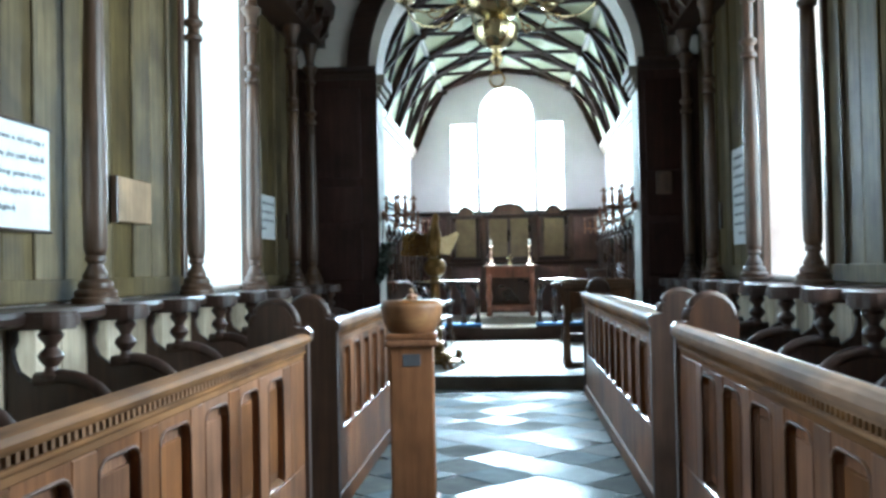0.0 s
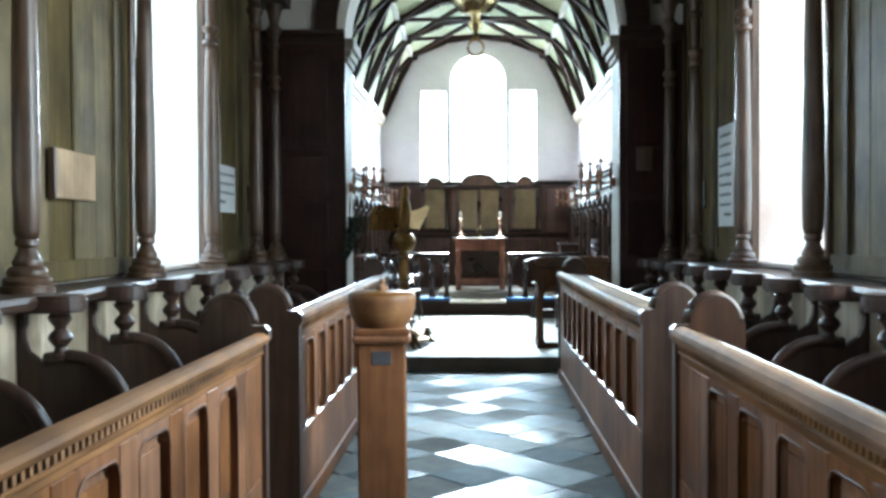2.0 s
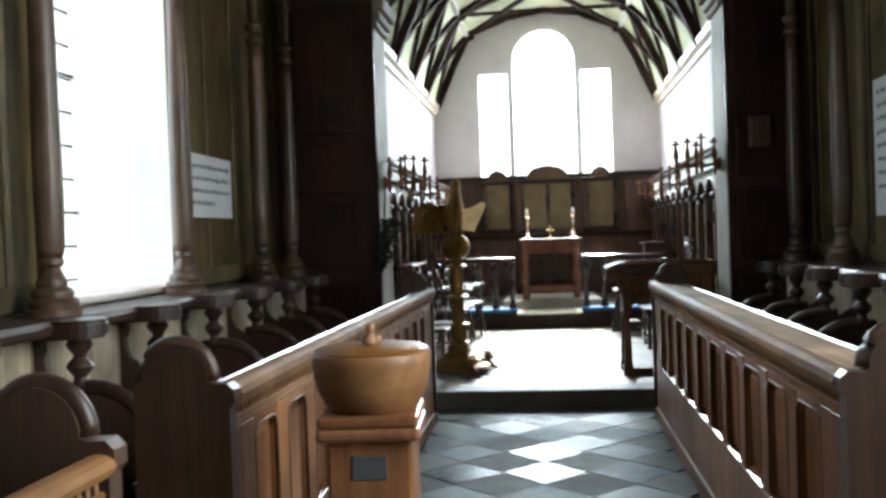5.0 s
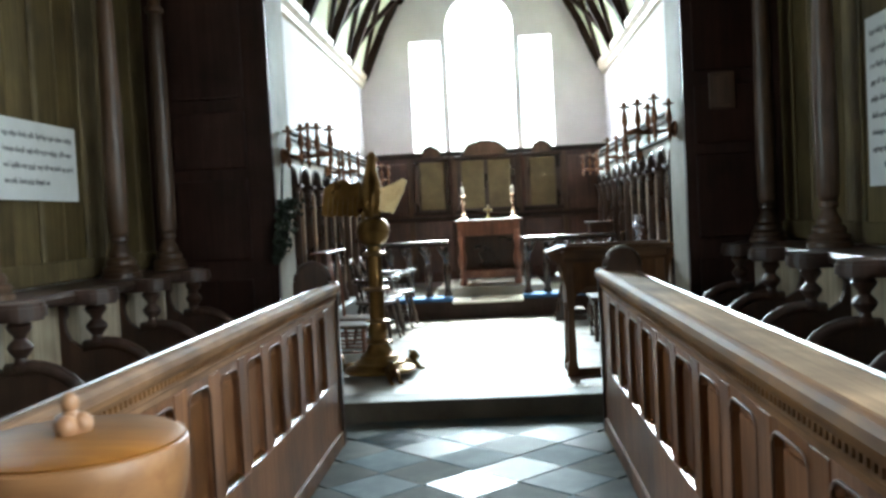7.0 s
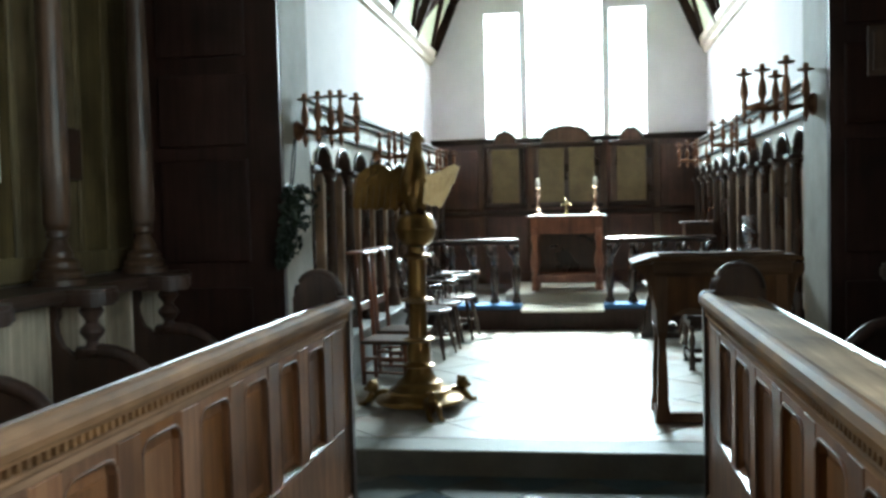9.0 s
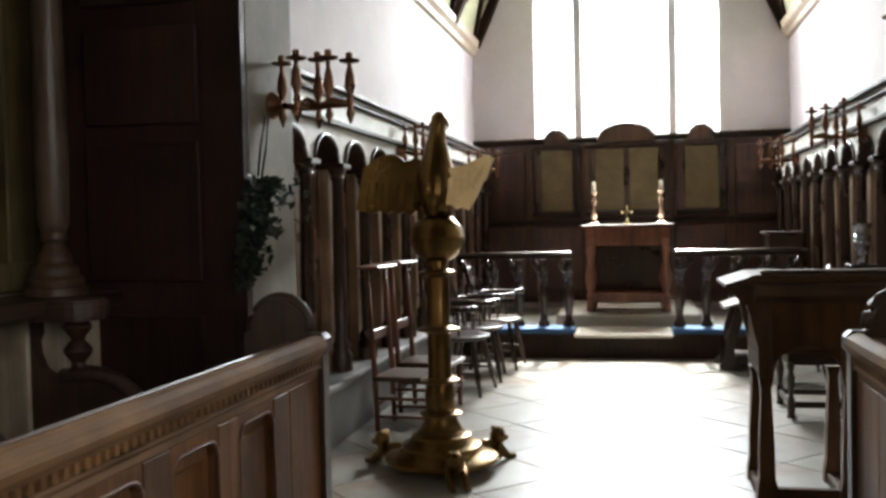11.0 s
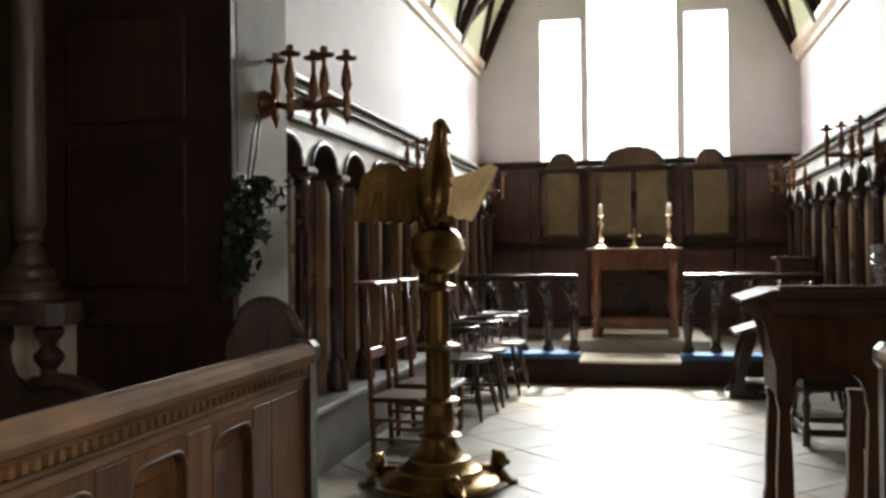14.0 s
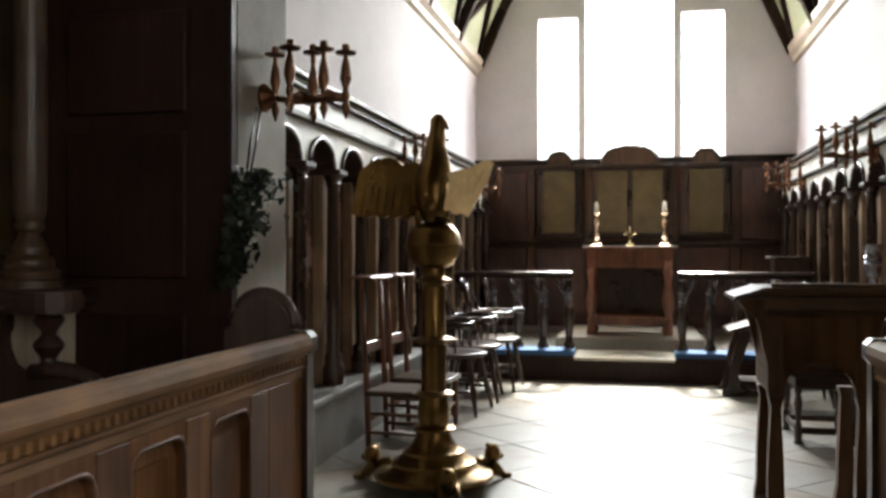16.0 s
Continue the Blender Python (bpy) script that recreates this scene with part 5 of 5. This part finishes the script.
def armchair(m):
    c = thing("windsor_armchair", "dark turned armchair with curved arm bow and saddle seat", "chair", "armchairs", m)
    bm = T([(0.05, 0.43), (0.21, 0.435), (0.235, 0.45), (0.235, 0.468), (0.21, 0.478), (0.05, 0.472)], 24)
    for v in bm.verts:
        v.co.y *= 1.08
    part("seat", bm, BROWN, c)
    for sx in (-1, 1):
        for sy in (-1, 1):
            bm = bmesh.new()
            a, b = Vector((sx * 0.14, sy * 0.15, 0.44)), Vector((sx * 0.22, sy * 0.235, 0.0))
            tube(bm, [a.lerp(b, f) for f in (0, 0.2, 0.35, 0.45, 0.55, 0.7, 0.85, 1)], [0.016, 0.022, 0.026, 0.016, 0.024, 0.024, 0.016, 0.013], 8)
            part("leg", bm, DARK, c)
    for sy in (-1, 1):
        bm = bmesh.new()
        tube(bm, [(-0.185, sy * 0.2, 0.18), (0, sy * 0.2, 0.18), (0.185, sy * 0.2, 0.18)], [0.01, 0.017, 0.01], 8)
        part("side_stretcher", bm, DARK, c)
    bm = bmesh.new()
    tube(bm, [(0, -0.2, 0.18), (0, 0, 0.18), (0, 0.2, 0.18)], [0.01, 0.017, 0.01], 8)
    part("cross_stretcher", bm, DARK, c)
    bm = bmesh.new()
    tube(bm, [(0.22, -0.27, 0.70), (0.08, -0.275, 0.695)] + [(-0.02 - 0.22 * math.sin(radians(a)), -0.27 * math.cos(radians(a)), 0.70) for a in range(10, 171, 16)] + [(0.08, 0.275, 0.695), (0.22, 0.27, 0.70)], [0.03] + [0.022] * 13 + [0.03], 8)
    part("arm_bow", bm, DARK, c)
    for a in range(-20, 201, 22):
        bm = bmesh.new()
        x, y = -0.02 - 0.215 * math.sin(radians(a)), -0.262 * math.cos(radians(a))
        tube(bm, [(x * 0.86, y * 0.84, 0.47), (x, y, 0.695)], 0.009, 6)
        part("spindle", bm, DARK, c)
    bm = bmesh.new()
    tube(bm, [(-0.20, -0.13, 0.71), (-0.25, -0.13, 0.86), (-0.265, -0.06, 0.93), (-0.27, 0.0, 0.945), (-0.265, 0.06, 0.93), (-0.25, 0.13, 0.86), (-0.20, 0.13, 0.71)], 0.018, 8)
    part("back_bow", bm, DARK, c)
    part("splat", P([(-0.03, 0.70), (0.03, 0.70), (0.045, 0.8), (0.03, 0.93), (-0.03, 0.93), (-0.045, 0.8)], "x", -0.265, -0.248), DARK, c)


armchair(pose(-0.72, 13.9, SANC, 0, 0, -6))
armchair(pose(-0.70, 14.55, SANC, 0, 0, 4))
armchair(pose(-0.62, 15.2, SANC, 0, 0, -3))

armchair(pose(2.0, 14.85, SANC, 0, 0, 178))

# reading desk and what stands behind it
rd = thing("reading_desk", "dark oak reading desk with arched apron and tapered legs", "desk", "", pose(1.22, 11.2, SANC))
W, D = 0.90, 0.46
part("top", bevelled(0.0, W, -0.04, D, 1.06, 1.095, 0.010, 2), DESK_X, rd)
part("raised_edge", bevelled(0.05, W - 0.06, 0.0, 0.05, 1.095, 1.115, 0.006), DESK_X, rd)
part("fascia", bevelled(0.02, W - 0.02, -0.018, 0.03, 0.985, 1.06, 0.008), DESK_X, rd)
part("bed_mould", P([(-0.018, 0.985), (0.012, 0.985), (0.012, 0.955), (0.0, 0.965)], "x", 0.02, W - 0.02), DESK_X, rd)
for q, x in ((1, 0.0), (-1, W)):
    part("book_ledge", P([(x - q * 0.115, 1.035), (x + q * 0.004, 1.062), (x + q * 0.004, 1.09), (x - q * 0.115, 1.052)], "y", -0.04, D), DESK_Y, rd)
    for y in (0.0, D - 0.06):
        part("ledge_bracket", P([(x + q * 0.04, 0.72), (x + q * 0.04, 1.045), (x - q * 0.10, 1.036), (x - q * 0.06, 0.985), (x - q * 0.015, 0.95), (x, 0.90), (x + q * 0.015, 0.82)], "y", y, y + 0.045), DESK_OAK, rd)
legs = (0.07, 0.445, 0.82)
for a, b in zip(legs, legs[1:]):
    bm = bmesh.new()
    curve = arc((a + b) / 2, 0.615, (b - a) / 2 - 0.035, 0.14, 180, 0, 12)
    prism(bm, curve + [((b - 0.03), 0.985), (a + 0.03, 0.985)], "y", 0.008, 0.035)
    part("arched_apron", bm, DESK_OAK, rd)
for a in legs:
    part("apron_stile", bevelled(a - 0.036, a + 0.036, 0.0, 0.045, 0.60, 0.985, 0.004), DESK_OAK, rd)
    for y in (0.0, D - 0.08):
        bm = bmesh.new()
        prism(bm, [(a - 0.048, 0.0), (a + 0.048, 0.0), (a + 0.046, 0.07), (a + 0.036, 0.12), (a + 0.035, 0.26), (a + 0.022, 0.55), (a + 0.034, 0.60), (a - 0.034, 0.60), (a - 0.022, 0.55), (a - 0.035, 0.26), (a - 0.036, 0.12), (a - 0.046, 0.07)], "y", y, y + 0.06)
        part("leg", bm, DESK_OAK, rd)
    part("foot_runner", bevelled(a - 0.04, a + 0.04, 0.06, D - 0.08, 0.0, 0.06, 0.008), DESK_Y, rd)
for a, b in zip(legs, legs[1:]):
    part("foot_rail", bevelled(a + 0.048, b - 0.048, 0.01, 0.05, 0.0, 0.07, 0.006), DESK_X, rd)
for x in (0.035, W - 0.055):
    part("end_panel", B(x, x + 0.02, 0.047, D - 0.03, 0.62, 1.06), DESK_Y, rd)
part("back_panel", B(0.06, W - 0.06, D - 0.06, D - 0.03, 0.66, 1.06), DESK_X, rd)

st = thing("stool", "dark oak joint stool with turned legs and stretchers", "stool", "", pose(1.87, 13.4, SANC))
part("seat", bevelled(-0.22, 0.22, -0.3, 0.3, 0.44, 0.475, 0.008), DARK_X, st)
part("apron", bevelled(-0.19, 0.19, -0.26, 0.26, 0.36, 0.44, 0.006), DARK_X, st)
for sx in (-1, 1):
    for sy in (-1, 1):
        part("leg", T([(0.03, 0.0), (0.022, 0.03), (0.026, 0.05), (0.026, 0.12), (0.016, 0.15), (0.024, 0.22), (0.028, 0.27), (0.016, 0.32), (0.026, 0.34), (0.026, 0.38)], 12, Matrix.Translation((sx * 0.17, sy * 0.24, 0))), DARK, st)
    part("side_stretcher", bevelled(sx * 0.17 - 0.012, sx * 0.17 + 0.012, -0.22, 0.22, 0.07, 0.11, 0.004), DARK_Y, st)
for sy in (-1, 1):
    part("end_stretcher", bevelled(-0.15, 0.15, sy * 0.24 - 0.012, sy * 0.24 + 0.012, 0.07, 0.11, 0.004), DARK_X, st)

kn = thing("kneeling_desk", "low dark kneeling desk with sloping top and curved end", "prayer desk", "", pose(1.44, 15.32, SANC))
for y in (-0.22, 0.22):
    part("end_panel", P([(-0.05, 0.0), (0.34, 0.0), (0.34, 0.05), (0.10, 0.07), (0.085, 0.18), (0.13, 0.36), (0.21, 0.60), (0.11, 0.57), (0.05, 0.40), (0.01, 0.24), (-0.005, 0.07), (-0.05, 0.05)], "y", y - 0.018, y + 0.018), DARK, kn)
part("slope", P([(0.0, 0.55), (0.30, 0.64), (0.30, 0.665), (0.0, 0.575)], "y", -0.27, 0.27), DARK_Y, kn)
part("kneeler", bevelled(0.1, 0.34, -0.2, 0.2, 0.10, 0.13, 0.006), DARK_Y, kn)

cd = thing("credence_shelf", "small dark oak credence shelf beside the rail", "shelf", "", pose(2.18, 16.7, 0))
part("top", bevelled(-0.2, 0.17, -0.2, 0.2, 1.33, 1.36, 0.006), DARK_Y, cd)
part("body", bevelled(-0.16, 0.17, -0.17, 0.17, Z1, 1.33, 0.006), DARK, cd)


# branched sconces
def sconce(m, group):
    t = thing("candle_sconce", "branched coppery brass candle sconce with drip pans", "sconce", group, m)
    part("wall_plate", T([(0.06, 0.0), (0.065, 0.012), (0.05, 0.03), (0.03, 0.045), (0.02, 0.06)], 18, pose(0, 0, 0, 0, 90, 0)), COPPER, t)
    bm = bmesh.new()
    tube(bm, [(0.05, 0, 0), (0.12, 0, -0.015), (0.18, 0, 0.0), (0.24, 0, -0.015), (0.30, 0, 0.0), (0.38, 0, -0.01)], [0.012, 0.018, 0.032, 0.016, 0.026, 0.014], 10)
    part("arm", bm, COPPER, t)
    bm = bmesh.new()
    tube(bm, [(0.18, -0.14, 0.0), (0.18, -0.07, -0.015), (0.18, 0, 0), (0.18, 0.07, -0.015), (0.18, 0.14, 0.0)], [0.012, 0.014, 0.02, 0.014, 0.012], 8)
    part("cross_arm", bm, COPPER, t)
    for k, (x, y, h) in enumerate(((0.05, 0.02, 0.20), (0.18, -0.14, 0.19), (0.18, 0.14, 0.23), (0.28, 0.0, 0.21), (0.38, 0.0, 0.19))):
        stem = [(0.004, -0.10), (0.008, -0.085), (0.02, -0.055), (0.012, -0.03), (0.018, 0.0), (0.012, 0.03), (0.026, 0.07), (0.02, 0.12), (0.010, 0.16), (0.012, h - 0.02), (0.045, h - 0.012), (0.048, h - 0.004), (0.018, h), (0.016, h + 0.025), (0.01, h + 0.03)]
        part("branch", T(stem, 10, Matrix.Translation((x, y, 0))), COPPER, t)


sconce(pose(JL, 10.58, 2.08), "arch sconces")
sconce(pose(JR, 10.58, 2.12, 0, 0, 180), "arch sconces")
for y in (13.97, 16.9):
    sconce(pose(SL + 0.205, y, 2.12), "wall sconces")
    sconce(pose(SR - 0.205, y, 2.12, 0, 0, 180), "wall sconces")

# dark foliage spray hanging on the north jamb
iv = thing("hanging_foliage", "dark dried foliage swag hung by cords on the stone jamb", "foliage", "", pose(JL + 0.01, 10.33, 1.72))
rng = random.Random(7)
bm = bmesh.new()
for k in range(330):
    f = rng.random()
    spread = 0.19 * (1 - 0.6 * f)
    c = Vector((0.02 + abs(rng.gauss(0, 0.45)) * spread - 0.06 * f, -0.03 + rng.uniform(-0.7, 0.7) * spread - 0.06 * f, -0.46 * f + 0.01))
    size = rng.uniform(0.018, 0.038)
    q = Euler((rng.uniform(0, 6.3), rng.uniform(0, 6.3), rng.uniform(0, 6.3))).to_matrix()
    pts = [Vector((math.cos(a) * size * (1 if i % 2 else 0.62), math.sin(a) * size * 0.8 * (1 if i % 2 else 0.62), 0.006 * (i % 3))) for i, a in enumerate([j * math.pi / 4 for j in range(8)])]
    bm.faces.new([bm.verts.new(c + q @ p) for p in pts])
tagged(part("leaves", bm, LEAF, iv), kind="stuff")
bm = bmesh.new()
tube(bm, [(0.015, 0.03, 0.02), (0.02, 0.0, -0.2), (0.01, -0.05, -0.42)], [0.012, 0.01, 0.005], 6)
part("stem", bm, LEAF, iv)
for y in (0.03, 0.09):
    bm = bmesh.new()
    tube(bm, [(0.015, y * 0.6, 0.0), (0.012, 0.04 + y, 0.16), (0.012, 0.12 + y * 0.5, 0.30)], 0.005, 6)
    part("cord", bm, IRON, iv)

# ---- paving, piece by piece ----
H = 0.28
mesh_cache = {}
tilt = random.Random(5)


def paver(parent, x, y, z, h, mat, half=False):
    key = (mat.name, h, half)
    if key not in mesh_cache:
        bm = bmesh.new()
        g = h - 0.004
        prism(bm, [(g, 0), (0, g), (-g, 0)] + ([] if half else [(0, -g)]), "z", -0.012, 0.0)
        bmesh.ops.bevel(bm, geom=[e for e in bm.edges if all(v.co.z > -0.001 for v in e.verts)], offset=0.003, segments=1, affect="EDGES")
        data = bpy.data.meshes.new("tile")
        bm.to_mesh(data)
        bm.free()
        data.materials.append(mat)
        mesh_cache[key] = data
    ob = new("tile", mesh_cache[key])
    ob.parent = parent
    ob.location = (x, y, z)
    lean = 0.0 if h > 0.35 else 0.009
    ob.rotation_euler = (tilt.uniform(-lean, lean), tilt.uniform(-lean, lean), 0)
    return ob


rng = random.Random(11)
floor = tagged(new("floor"), "blue-grey and cream stone tiles laid diagonally", "floor", "", "structure")
for i in range(-3, 4):
    for j in range(-43, 3):
        if (i + j) % 2 == 0:
            x, y = 0.485 + H * i, 9.9 + H * j
            if y < STEP_Y + 0.2:
                paver(floor, x, y, rng.uniform(-0.0015, 0.0015), H, TILE_BLUE if i % 2 == 0 else TILE_CREAM)
G = 0.40
for i in range(-5, 6):
    for j in range(0, 15):
        if (i + j) % 2 == 0:
            x, y = AXIS + 0.1 + G * i, 10.755 + G * j
            if y < Y1 + 0.3:
                paver(floor_sanc, x, y, SANC + rng.uniform(-0.001, 0.001), G, FLAG, j == 0)
